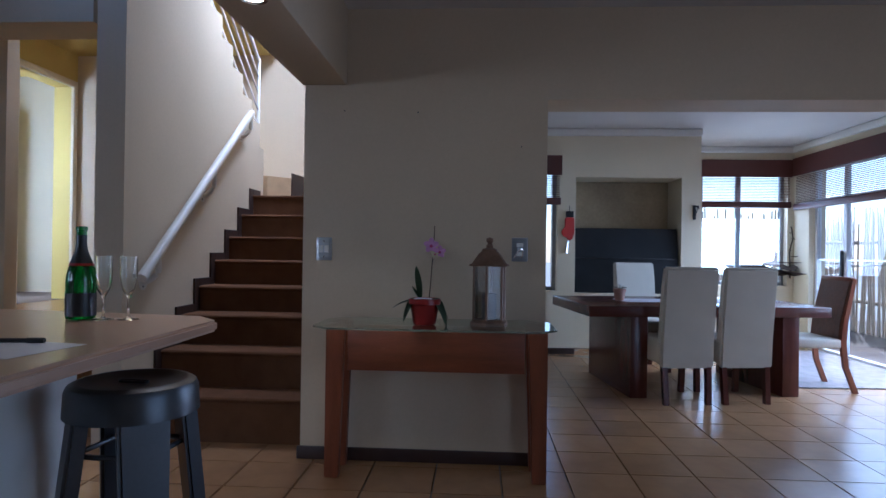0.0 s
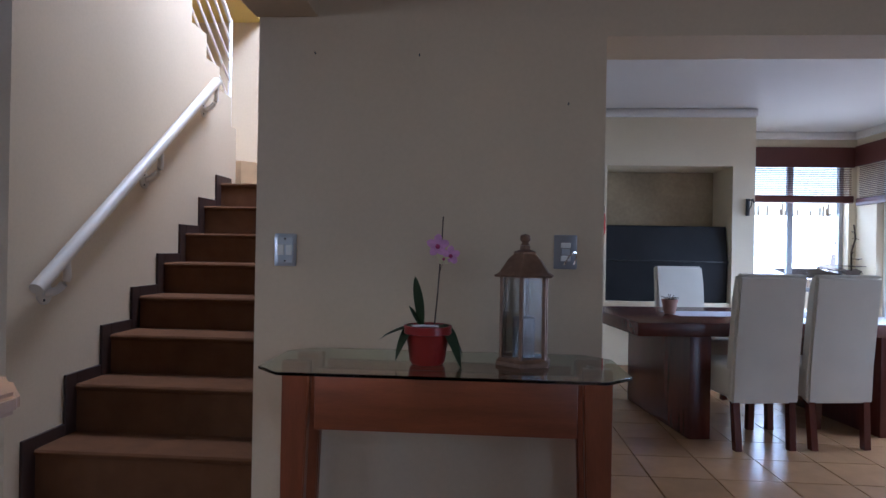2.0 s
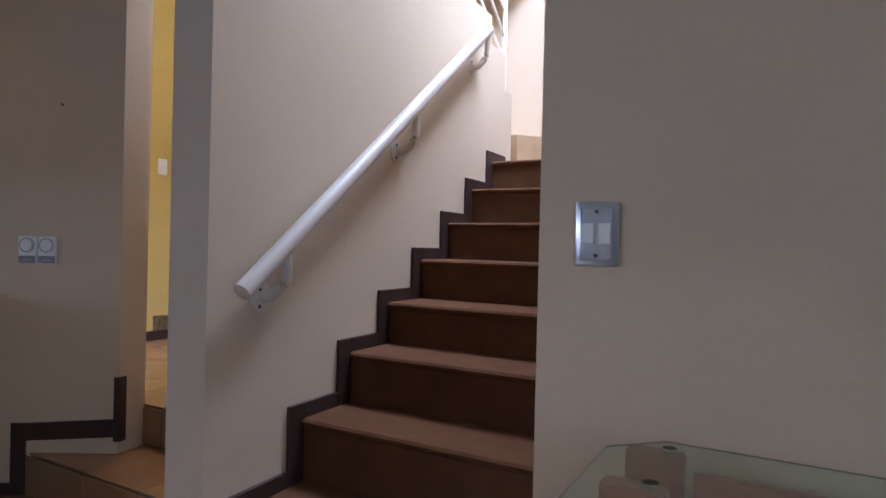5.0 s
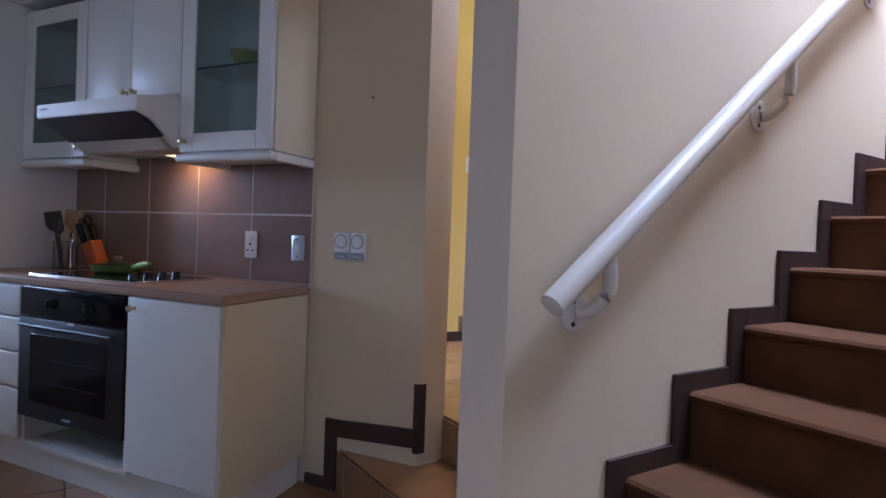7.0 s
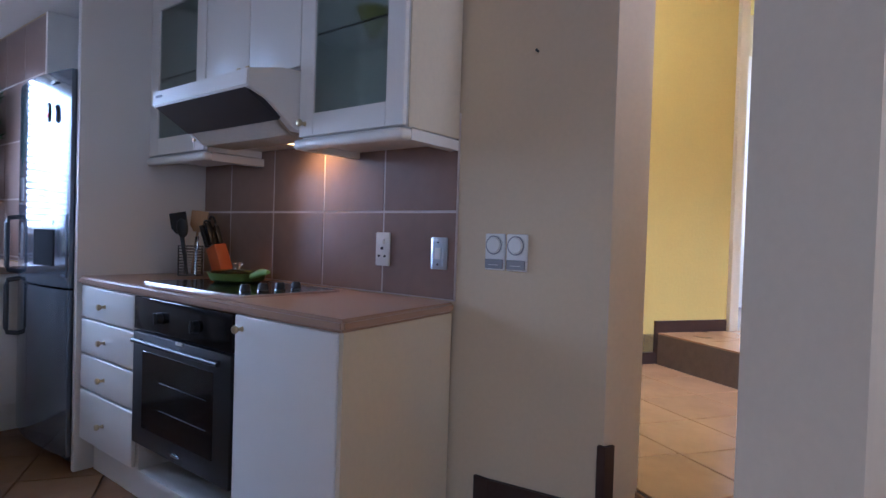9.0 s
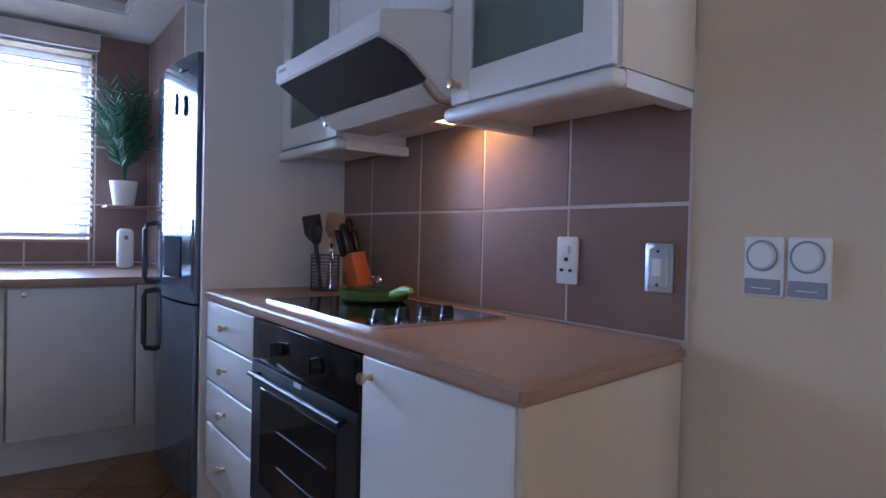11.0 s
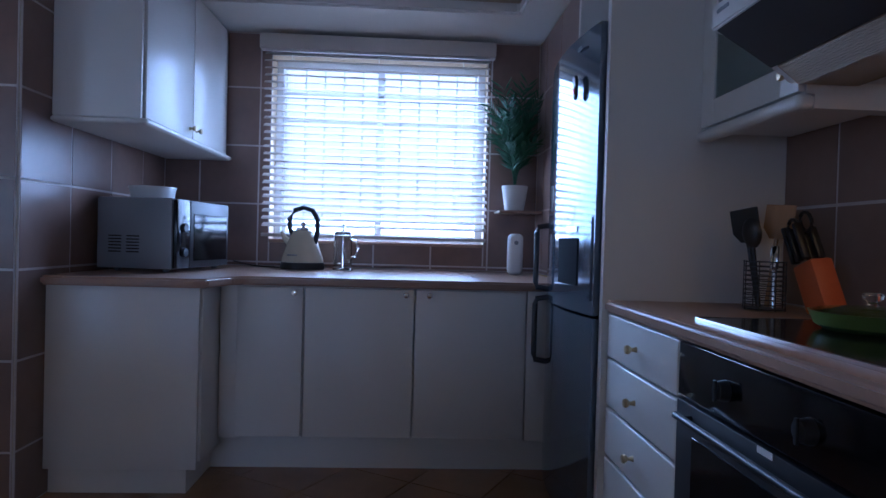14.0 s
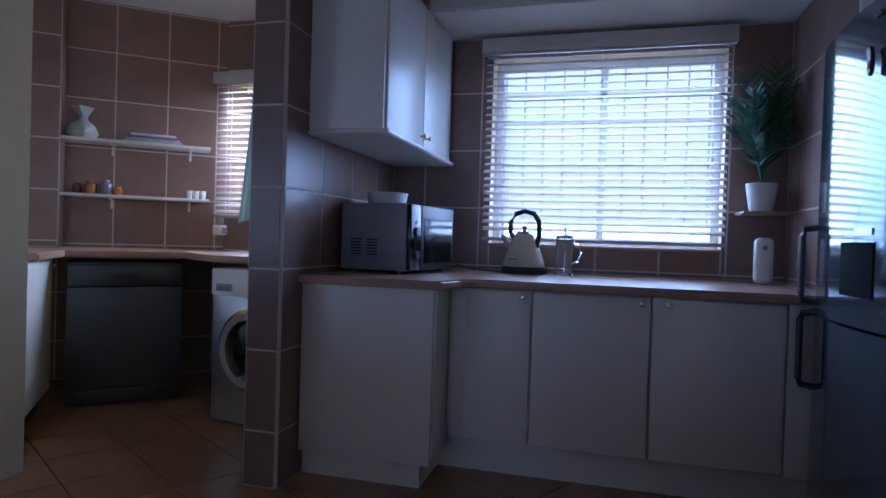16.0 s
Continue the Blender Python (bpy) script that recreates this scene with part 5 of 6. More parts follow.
# ---- hall ----
con = thing("console_table", "red-brown wooden console table with a tinted glass top", "table", mk(0.28, 3.772))
bm = B()
W, D0, D1, CH = 0.575, -0.275, 0.185, 0.085
poly = [(-W + CH, D0), (W - CH, D0), (W, D0 + CH), (W, D1 - CH), (W - CH, D1), (-W + CH, D1), (-W, D1 - CH), (-W, D0 + CH)]
prism(bm, poly, 0.768, 0.778, "z")
bmesh.ops.bevel(bm, geom=bm.edges[:], offset=0.002, segments=2, affect="EDGES")
part("glass_top", bm, TABLE_GLASS, con, "greenish glass top with cut corners", shadow=False)
for s in (-1, 1):
    for v in (-0.02, 0.155):
        bm = B()
        x0, x1 = sorted((s * 0.55, s * 0.445))
        prism(bm, [(s * 0.55, 0), (s * 0.48, 0), (s * 0.455, 0.76), (s * 0.55, 0.76)], v - 0.02, v + 0.02, "y")
        bmesh.ops.bevel(bm, geom=bm.edges[:], offset=0.004, segments=2, affect="EDGES")
        part("leg", bm, REDWOOD_UP, con)
for v in (-0.015, 0.15):
    bm = B()
    box(bm, -0.44, v - 0.012, 0.535, 0.44, v + 0.012, 0.735, 0.004)
    part("apron", bm, REDWOOD, con)
for s in (-1, 1):
    for v in (-0.02, 0.155):
        bm = B()
        rod(bm, (s * 0.48, v, 0.7603), (s * 0.48, v, 0.768), 0.012, seg=12)
        part("glass_pad", bm, CLEAR, con)

orchid = thing("potted_orchid", "pink orchid in a red glazed pot", "plant", mk(0.225, 3.70, 0.7785))
bm = B()
lathe(bm, [(0, 0), (0.05, 0), (0.058, 0.012), (0.068, 0.08), (0.074, 0.098), (0.078, 0.10), (0.078, 0.125), (0.072, 0.126), (0.068, 0.10), (0, 0.10)], 32)
part("pot", bm, RED, orchid)
bm = B()
lathe(bm, [(0, 0.108), (0.067, 0.108), (0.067, 0.102), (0, 0.102)], 24)
part("soil", bm, SOIL, orchid)


def leaf(bm, start, way, length, width, droop, rise):
    way = Vector(way).normalized()
    side = way.cross(Vector((0, 0, 1))).normalized()
    n, rows = 8, []
    for i in range(n + 1):
        s = i / n
        c = Vector(start) + way * length * s + Vector((0, 0, rise * s - droop * s * s))
        w = width * math.sin(math.pi * min(0.06 + s * 0.94, 1)) ** 0.7
        rows.append([bm.verts.new(c + side * w * x + Vector((0, 0, 0.25 * w * abs(x)))) for x in (-1, 0, 1)])
    for a, b in zip(rows, rows[1:]):
        for j in range(2):
            bm.faces.new((a[j], a[j + 1], b[j + 1], b[j]))
    bmesh.ops.solidify(bm, geom=bm.faces[:], thickness=0.002)
    return bm


for st, wy, ln, wd, dp, rs in (((-0.01, 0, 0.115), (-1, -0.15, 0), 0.15, 0.026, 0.06, 0.02), ((-0.02, 0.01, 0.115), (-0.25, -0.2, 0), 0.03, 0.03, 0.0, 0.17), ((0.03, 0, 0.12), (0.8, -0.35, 0), 0.09, 0.04, 0.16, 0.03), ((-0.03, -0.01, 0.12), (-0.7, -0.4, 0), 0.08, 0.036, 0.14, 0.03), ((0.02, 0.02, 0.115), (0.9, 0.3, 0), 0.10, 0.036, 0.13, 0.03), ((-0.02, 0, 0.115), (-0.6, 0.3, 0), 0.05, 0.014, 0.0, 0.07)):
    bm = B()
    part("leaf", leaf(bm, st, wy, ln, wd, dp, rs), GREEN, orchid)
bm = B()
tube(bm, [(0.02, 0, 0.11), (0.028, 0, 0.2), (0.035, -0.005, 0.3), (0.042, -0.008, 0.40), (0.045, -0.008, 0.48)], [0.003, 0.0028, 0.0028, 0.0028, 0.0022], 6)
tube(bm, [(0.036, -0.005, 0.3), (0.05, -0.012, 0.34), (0.075, -0.018, 0.35)], 0.0018, 6)
part("stem", bm, STEM, orchid)
for x, y, z, s, m in ((0.03, -0.02, 0.385, 1.15, PINK), (0.072, -0.022, 0.355, 0.95, PINK), (0.05, -0.02, 0.345, 0.7, material("orchid_cream", (0.55, 0.5, 0.3), 0.6))):
    bm = B()
    for k in range(5):
        a = 2 * math.pi * k / 5 + 0.3
        bmesh.ops.create_uvsphere(bm, u_segments=8, v_segments=6, radius=1, matrix=Matrix.LocRotScale((x + 0.016 * s * math.cos(a), y + 0.003 * (k % 2), z + 0.016 * s * math.sin(a)), Euler((0, -a, 0)), (0.017 * s, 0.003, 0.012 * s)))
    fl = part("flower", bm, m, orchid)
    bm = B()
    bmesh.ops.create_uvsphere(bm, u_segments=8, v_segments=6, radius=0.007 * s, matrix=pose(x, y - 0.006, z - 0.003))
    part("lip", bm, MAGENTA, fl)
bm = B()
tube(bm, [(-0.045, -0.055, 0.128), (-0.01, -0.062, 0.131), (0.04, -0.055, 0.129)], 0.004, 6)
solid("plant_label", bm, PAPER, "pale twig lying on the orchid pot", "twig", mk(0.225, 3.70, 0.7785))

lan = thing("lantern", "weathered metal lantern with glass sides", "lantern", mk(0.54, 3.755, 0.7785, 20))
bm = B()
lathe(bm, [(0, 0), (0.098, 0), (0.098, 0.012), (0.09, 0.016), (0.085, 0.024), (0, 0.024)], 6)
part("base", bm, RUST, lan)
for k in range(6):
    a = math.pi / 3 * k
    bm = B()
    rod(bm, (0.08 * math.cos(a), 0.08 * math.sin(a), 0.022), (0.08 * math.cos(a), 0.08 * math.sin(a), 0.29), 0.007, seg=4)
    part("post", bm, RUST, lan)
    b = a + math.pi / 6
    bm = B()
    box(bm, -0.001, -0.036, 0.03, 0.001, 0.036, 0.285)
    part("pane", bm, LANTERN_GLASS, lan, m=pose(0.066 * math.cos(b), 0.066 * math.sin(b), 0, 0, 0, math.degrees(b)), shadow=False)
bm = B()
lathe(bm, [(0.0, 0.287), (0.105, 0.287), (0.108, 0.293), (0.09, 0.302), (0.06, 0.345), (0.04, 0.362), (0.04, 0.37), (0.018, 0.378), (0.018, 0.39), (0.0, 0.392)], 6)
roof = part("roof", bm, RUST, lan)
bm = B()
lathe(bm, [(0, 0.39), (0.016, 0.392), (0.01, 0.40), (0.018, 0.41), (0.016, 0.424), (0.0, 0.43)], 14)
part("finial", bm, RUST, roof)
bm = B()
tube(bm, [(0.04 * math.cos(a), 0, 0.365 + 0.045 * math.sin(a)) for a in (math.pi * j / 10 for j in range(11))], 0.0025, 6)
part("handle", bm, CHROME, lan, m=pose(0, 0, 0, 25, 0, 40))
bm = B()
lathe(bm, [(0, 0.025), (0.036, 0.025), (0.036, 0.15), (0.03, 0.154), (0, 0.15)], 24)
solid("candle", bm, CANDLE, "grey pillar candle inside the lantern", "candle", mk(0.54, 3.755, 0.7785))

plate("light_switch", "brushed steel double light switch on the wall", MAIN @ pose(-0.353, 4.005, 1.14), 0.085, 0.124, PLATE_STEEL, "switch", [(-0.028, -0.02, -0.004, 0.02, PLASTIC, 0.003, "rocker"), (0.004, -0.02, 0.028, 0.02, PLASTIC, 0.003, "rocker")])
plate("light_switch", "dark steel dimmer plate above the lantern", MAIN @ pose(0.705, 4.005, 1.15), 0.085, 0.127, ALU, "switch", [(-0.018, 0.014, 0.018, 0.034, PLASTIC, 0.003, "label"), (-0.018, -0.034, 0.018, -0.014, PLASTIC, 0.003, "label"), (-0.014, -0.011, 0.014, 0.011, PLATE_STEEL, 0.010, "knob")])
for u, z in ((-0.251, 1.891), (0.707, 1.698), (0.149, 1.882)):
    bm = B()
    rod(bm, (u, 4.005, z), (u, 3.995, z + 0.003), 0.003, seg=8)
    solid("nail", bm, DARK_STEEL, "small steel nail in the beige wall", "nail", MAIN, group="nails")


def downlight(m, lit):
    t = thing("downlight", "round recessed ceiling downlight, lit", "downlight", m, group="downlights")
    bm = B()
    lathe(bm, [(0.034, 0.004), (0.05, 0.0), (0.05, -0.006), (0.036, -0.008), (0.032, 0.002)], 28)
    part("rim", bm, CHROME, t)
    bm = B()
    lathe(bm, [(0, -0.003), (0.033, -0.003), (0.033, 0.001), (0, 0.001)], 24)
    part("lamp", bm, AMBER, t)
    return t


downlight(MAIN @ pose(-0.33, 2.86, 2.03), True)
downlight(MAIN @ pose(1.84, 5.97, 2.52), True)
spot = area("downlight_beam", MAIN @ look((-0.33, 2.86, 2.005), (-0.33, 2.86, 0)), 0.06, 0.06, 1.3, (1.0, 0.8, 0.55), 110)

for x, z in ((-0.14, 1.675),):
    bm = B()
    rod(bm, (x, KY, z), (x, KY - 0.012, z + 0.003), 0.004, seg=8)
    solid("nail", bm, DARK_STEEL, "small steel nail in the kitchen wall", "nail", group="nails")

# Breakfast bar with stool.
bar = thing("breakfast_bar", "breakfast bar with a brown laminate top", "counter", MAIN)
bm = B()
prism(bm, [(-0.475, 2.81), (-1.5, 2.93), (-1.5, -0.6), (-0.34, -0.6), (-0.37, 2.70)], 0.862, 0.90, "z")
bmesh.ops.bevel(bm, geom=bm.edges[:], offset=0.010, segments=3, affect="EDGES")
part("top", bm, WORKTOP_Y, bar)
bm = B()
box(bm, -1.45, -0.6, 0, -0.68, 2.45, 0.861)
part("base", bm, WHITE, bar)

stool = thing("bar_stool", "dark grey pressed-steel bar stool", "stool", mk(-0.43, 2.315, 0, -5) @ Matrix.Diagonal((1, 1, 1.045, 1)))
bm = B()
lathe(bm, [(0, 0.742), (0.11, 0.744), (0.128, 0.752), (0.142, 0.752), (0.155, 0.745), (0.162, 0.73), (0.165, 0.672), (0.160, 0.672), (0.156, 0.728), (0.14, 0.742), (0, 0.736)], 40)
seat = part("seat", bm, DARK_STEEL, stool)
bm = B()
box(bm, -0.04, -0.009, 0.7445, 0.04, 0.009, 0.7462, 0.004)
part("hand_slot", bm, BLACK, seat)
for k in range(4):
    a = math.pi / 4 + math.pi / 2 * k
    ca_, sa_ = math.cos(a), math.sin(a)
    bm = B()
    prism(bm, [(-0.062, 0.70), (0.062, 0.70), (0.042, 0.0), (-0.042, 0.0)], -0.02, 0.02, "y")
    bmesh.ops.bevel(bm, geom=bm.edges[:], offset=0.008, segments=2, affect="EDGES")
    for v in bm.verts:
        v.co.y += 0.125 + (0.7 - v.co.z) * 0.115
    part("leg", bm, DARK_STEEL, stool, m=pose(0, 0, 0, 0, 0, math.degrees(a) - 90))
    b = a + math.pi / 2
    bm = B()
    rod(bm, (0.138 * ca_, 0.138 * sa_, 0.58), (0.138 * math.cos(b), 0.138 * math.sin(b), 0.58), 0.007, seg=8)
    part("brace", bm, DARK_STEEL, stool)

bot = thing("sparkling_wine_bottle", "green sparkling wine bottle with black foil", "bottle", mk(-0.80, 2.64, 0.901))
bm = B()
lathe(bm, [(0, 0.004), (0.03, 0.0), (0.042, 0.003), (0.044, 0.01), (0.044, 0.12), (0.041, 0.15), (0.028, 0.195), (0.0165, 0.225), (0.0145, 0.24), (0.0145, 0.285), (0.017, 0.287), (0.017, 0.298), (0.013, 0.30), (0, 0.30)], 36)
part("glass", bm, BOTTLE, bot)
bm = B()
lathe(bm, [(0.0445, 0.012), (0.0449, 0.012), (0.0449, 0.085), (0.0445, 0.085)], 36)
part("label", bm, BLACK, bot, "dark label")
bm = B()
box(bm, -0.046, -0.012, 0.03, -0.0445, 0.012, 0.058)
part("label", bm, PAPER, bot, "white back label")
bm = B()
lathe(bm, [(0.0335, 0.180), (0.0185, 0.222), (0.0158, 0.24), (0.0158, 0.272), (0.015, 0.272), (0.0152, 0.24), (0.017, 0.222), (0.033, 0.180)], 28)
part("foil", bm, BLACK, bot, "black neck foil")
bm = B()
lathe(bm, [(0.036, 0.173), (0.0338, 0.181), (0.034, 0.181), (0.0363, 0.173)], 28)
part("neck_band", bm, RED, bot, "red band")
for u, v in ((-0.725, 2.64), (-0.65, 2.655)):
    g = thing("champagne_flute", "empty clear champagne flute on the breakfast bar", "glass", mk(u, v, 0.901), group="champagne flutes")
    bm = B()
    lathe(bm, [(0, 0), (0.033, 0), (0.033, 0.002), (0.008, 0.006), (0.004, 0.012), (0.0035, 0.06), (0.007, 0.075), (0.02, 0.10), (0.026, 0.14), (0.026, 0.205), (0.025, 0.205), (0.025, 0.14), (0.019, 0.102), (0.005, 0.08), (0, 0.079)], 28)
    part("bowl", bm, CLEAR, g)
bm = B()
box(bm, -0.105, -0.148, 0, 0.105, 0.148, 0.0008)
solid("paper_sheet", bm, PAPER, "white sheet of paper on the breakfast bar", "paper", mk(-0.62, 2.08, 0.9005, 80))
bm = B()
rod(bm, (-0.07, 0, 0.007), (0.03, 0, 0.007), 0.0055, seg=10)
rod(bm, (0.03, 0, 0.007), (0.07, 0, 0.007), 0.0068, seg=10)
solid("pen", bm, BLACK, "black pen lying on the paper", "pen", mk(-0.63, 2.145, 0.9015, 8))

# ---- dining room ----
DT = mk(2.27, 6.2, 0, 8)
dt = thing("dining_table", "dark mahogany dining table on slab legs", "table", DT)
bm = B()
box(bm, -1.0, -0.55, 0.64, 1.0, 0.55, 0.725, 0.006)
part("tabletop", bm, DARKWOOD, dt)
for x in (-0.66, 0.60):
    bm = B()
    box(bm, x, -0.53, 0, x + 0.14, 0.48, 0.639, 0.006)
    part("leg", bm, DARKWOOD_UP, dt)
bm = B()
box(bm, -0.55, -0.17, 0, 0.75, 0.17, 0.003, 0.001, 1)
solid("table_runner", bm, RUNNER, "pale woven runner on the dining table", "runner", DT @ pose(0, 0, 0.726))
pt = thing("clay_pot", "small clay pot with dry twigs on the dining table", "pot", mk(1.72, 6.1, 0.73))
bm = B()
lathe(bm, [(0, 0), (0.038, 0), (0.05, 0.075), (0.056, 0.077), (0.056, 0.10), (0.05, 0.10), (0.046, 0.08), (0, 0.07)], 24)
part("pot", bm, CLAY, pt)
bm = B()
rng = random.Random(8)
for k in range(7):
    a = rng.uniform(0, 6.28)
    tube(bm, [(0, 0, 0.07), (0.03 * math.cos(a), 0.03 * math.sin(a), 0.11), (0.06 * math.cos(a), 0.06 * math.sin(a), 0.105 + rng.uniform(0, 0.03))], 0.003, 5)
part("twigs", bm, STEM, pt)


def parsons(m):
    """An upholstered high-back chair that looks along +y."""
    c = thing("dining_chair", "cream upholstered high-back dining chair with dark legs", "chair", m, group="chairs round the table")
    bm = B()
    box(bm, -0.215, -0.22, 0.30, 0.215, 0.24, 0.49, 0.03, 3)
    part("seat", bm, FABRIC, c)
    bm = B()
    prism(bm, [(-0.225, 0.27), (-0.235, 0.5), (-0.29, 1.03), (-0.275, 1.045), (-0.235, 1.04), (-0.20, 0.9), (-0.155, 0.5), (-0.15, 0.30)], -0.21, 0.21, "x")
    bmesh.ops.bevel(bm, geom=bm.edges[:], offset=0.014, segments=2, affect="EDGES")
    part("backrest", bm, FABRIC, c)
    for x in (-0.175, 0.175):
        for y in (-0.195, 0.2):
            bm = B()
            prism(bm, [(x - 0.02, y - 0.02), (x + 0.02, y - 0.02), (x + 0.02, y + 0.02), (x - 0.02, y + 0.02)], 0.0, 0.30, "z")
            for v in bm.verts:
                if v.co.z < 0.1:
                    v.co.x += 0.008 * (-1 if x > 0 else 1)
                    v.co.y += -0.025 if y < 0 else 0.0
            part("leg", bm, DARKWOOD_UP, c)
    return c


first = parsons(mk(2.04, 5.64, 0, 9))
copy_thing(first, mk(2.505, 5.71, 0, 9))
copy_thing(first, mk(2.13, 6.86, 0, 189))
wc = thing("dining_chair", "brown woven-back chair with curved wooden legs", "chair", mk(3.30, 6.16, 0, 92), group="chairs round the table")
bm = B()
box(bm, -0.22, -0.2, 0.37, 0.22, 0.24, 0.45, 0.02, 3)
part("seat", bm, FABRIC, wc, "cream seat pad")
bm = B()
prism(bm, [(-0.205, 0.40), (-0.225, 0.6), (-0.30, 0.93), (-0.275, 0.935), (-0.195, 0.6), (-0.18, 0.40)], -0.19, 0.19, "x")
part("back_panel", bm, WEAVE, wc, "woven cane back")
for s in (-1, 1):
    bm = B()
    prism(bm, [(-0.34, 0.0), (-0.30, 0.0), (-0.215, 0.22), (-0.19, 0.42), (-0.21, 0.6), (-0.285, 0.95), (-0.315, 0.95), (-0.25, 0.6), (-0.235, 0.42), (-0.255, 0.22)], s * 0.19 - 0.0 if s < 0 else 0.19, (s * 0.19 - 0.03) if s < 0 else 0.22, "x")
    part("back_leg", bm, REDWOOD_UP, wc)
    bm = B()
    prism(bm, [(0.19, 0.37), (0.23, 0.37), (0.27, 0.0), (0.24, 0.0)], s * 0.2 - 0.017, s * 0.2 + 0.017, "x")
    part("front_leg", bm, REDWOOD_UP, wc)
bm = B()
box(bm, -0.21, -0.312, 0.925, 0.21, -0.272, 0.965, 0.01)
part("top_rail", bm, REDWOOD, wc)

# Fireplace braai.
br = thing("braai", "black steel built-in braai in the chimney recess", "fireplace", MAIN)
bm = B()
prism(bm, [(7.68, 0.69), (7.66, 1.08), (7.72, 1.42), (8.09, 1.42), (8.09, 0.69)], 1.58, 2.725, "x")
bmesh.ops.bevel(bm, geom=bm.edges[:], offset=0.006, segments=1, affect="EDGES")
part("hood", bm, BRAAI, br)
bm = B()
box(bm, 1.58, 7.64, 1.07, 2.725, 7.665, 1.085, 0.003)
part("ledge", bm, BLACK, br)
bm = B()
box(bm, 1.572, 7.62, 0.64, 2.733, 8.09, 0.688, 0.006)
part("slab", bm, CREAM, br, "cream plaster slab")
bm = B()
box(bm, 1.572, 8.07, 0, 2.733, 8.095, 0.64)
part("back", bm, CREAM, br)
# Recess plaster: darker than the chimney breast, in uneven blotches.
bm = B()
box(bm, 1.571, 8.092, 1.43, 2.734, 8.099, 1.984)
solid("recess_plaster", bm, MOTTLED, "darker mottled plaster inside the chimney recess", "wall", MAIN, "structure")
bm = B()
box(bm, 1.30, 7.585, 0, 1.575, 7.6, 0.07, 0.003)
box(bm, 2.735, 7.585, 0, 2.945, 7.6, 0.07, 0.003)
box(bm, -0.2, 7.585, 0, 1.30, 7.6, 0.07, 0.003)
solid("baseboard_5", bm, SKIRT, "dark skirting along the chimney breast", "baseboard", MAIN, "structure")
mt = thing("oven_mitt", "red oven mitt hanging on the chimney breast", "oven mitt", MAIN)
bm = B()
prism(bm, [(1.45, 1.53), (1.55, 1.53), (1.555, 1.36), (1.53, 1.28), (1.49, 1.27), (1.465, 1.31), (1.42, 1.33), (1.41, 1.38), (1.45, 1.42)], 7.555, 7.592, "y")
bmesh.ops.bevel(bm, geom=bm.edges[:], offset=0.01, segments=2, affect="EDGES")
part("mitt", bm, MITT, mt)
bm = B()
box(bm, 1.46, 7.565, 1.532, 1.545, 7.59, 1.60, 0.006)
part("cuff", bm, BLACK, mt)
bm = B()
tube(bm, [(1.5, 7.585, 1.60), (1.5, 7.58, 1.66)], 0.004, 6)
part("loop", bm, BLACK, mt)
tongs = B()
tube(tongs, [(1.49, 7.585, 1.27), (1.475, 7.58, 1.2), (1.47, 7.58, 1.13)], [0.006, 0.016, 0.02], 8)
solid("basting_spoon", tongs, CHROME, "shiny utensil hanging under the mitt", "utensil", MAIN)
bk = B()
box(bk, 2.855, 7.58, 1.52, 2.885, 7.599, 1.68, 0.003)
tube(bk, [(2.87, 7.585, 1.66), (2.87, 7.48, 1.665), (2.87, 7.46, 1.63)], 0.007, 6)
tube(bk, [(2.87, 7.585, 1.56), (2.87, 7.52, 1.60), (2.87, 7.50, 1.66)], 0.005, 6)
solid("wall_bracket", bk, BLACK, "black iron bracket on the chimney breast", "bracket", MAIN)


# Windows, sliding door and bamboo blinds.
def alu_window(name, m, w, z0, z1, splits, label, mat, mid=None):
    """A framed window in the plane y = 0 from x = 0 to w."""
    t = thing(name, label, "window", m, kind="structure")
    bm = B()
    f = 0.045
    for p in ((0, z0, f, z1), (w - f, z0, w, z1), (f, z0, w - f, z0 + f), (f, z1 - f, w - f, z1)):
        box(bm, p[0], -0.03, p[1], p[2], 0.03, p[3], 0.004, 1)
    for x in splits:
        box(bm, x - 0.03, -0.025, z0 + f, x + 0.03, 0.025, z1 - f, 0.004, 1)
    if mid:
        box(bm, f, -0.022, mid - 0.025, w - f, 0.022, mid + 0.025, 0.004, 1)
    part("window_frame", bm, mat, t)
    xs = [f] + list(splits) + [w - f]
    for a, b in zip(xs, xs[1:]):
        bm = B()
        box(bm, a, -0.003, z0 + f, b, 0.003, z1 - f)
        part("pane", bm, PANE, t, shadow=False)
    return t


alu_window("window_3", MAIN @ pose(3.35, 8.83, 0), 1.07, 0.75, 2.33, (0.5,), "grey aluminium dining room window", ALU, 1.80)
alu_window("window_4", MAIN @ pose(0.55, 7.74, 0), 0.82, 0.705, 2.2, (), "narrow window beside the chimney breast", ALU)
sd = alu_window("door_2", MAIN @ pose(4.6, 8.35, 0, 0, 0, -90), 3.25, 0.0, 2.2, (0.6, 1.7, 2.5), "aluminium sliding glass door to the garden", WHITE_ALU, 1.80)
bm = B()
box(bm, 0.555, -0.06, 0.9, 0.585, -0.025, 1.2, 0.006)
part("door_handle", bm, BLACK, sd)


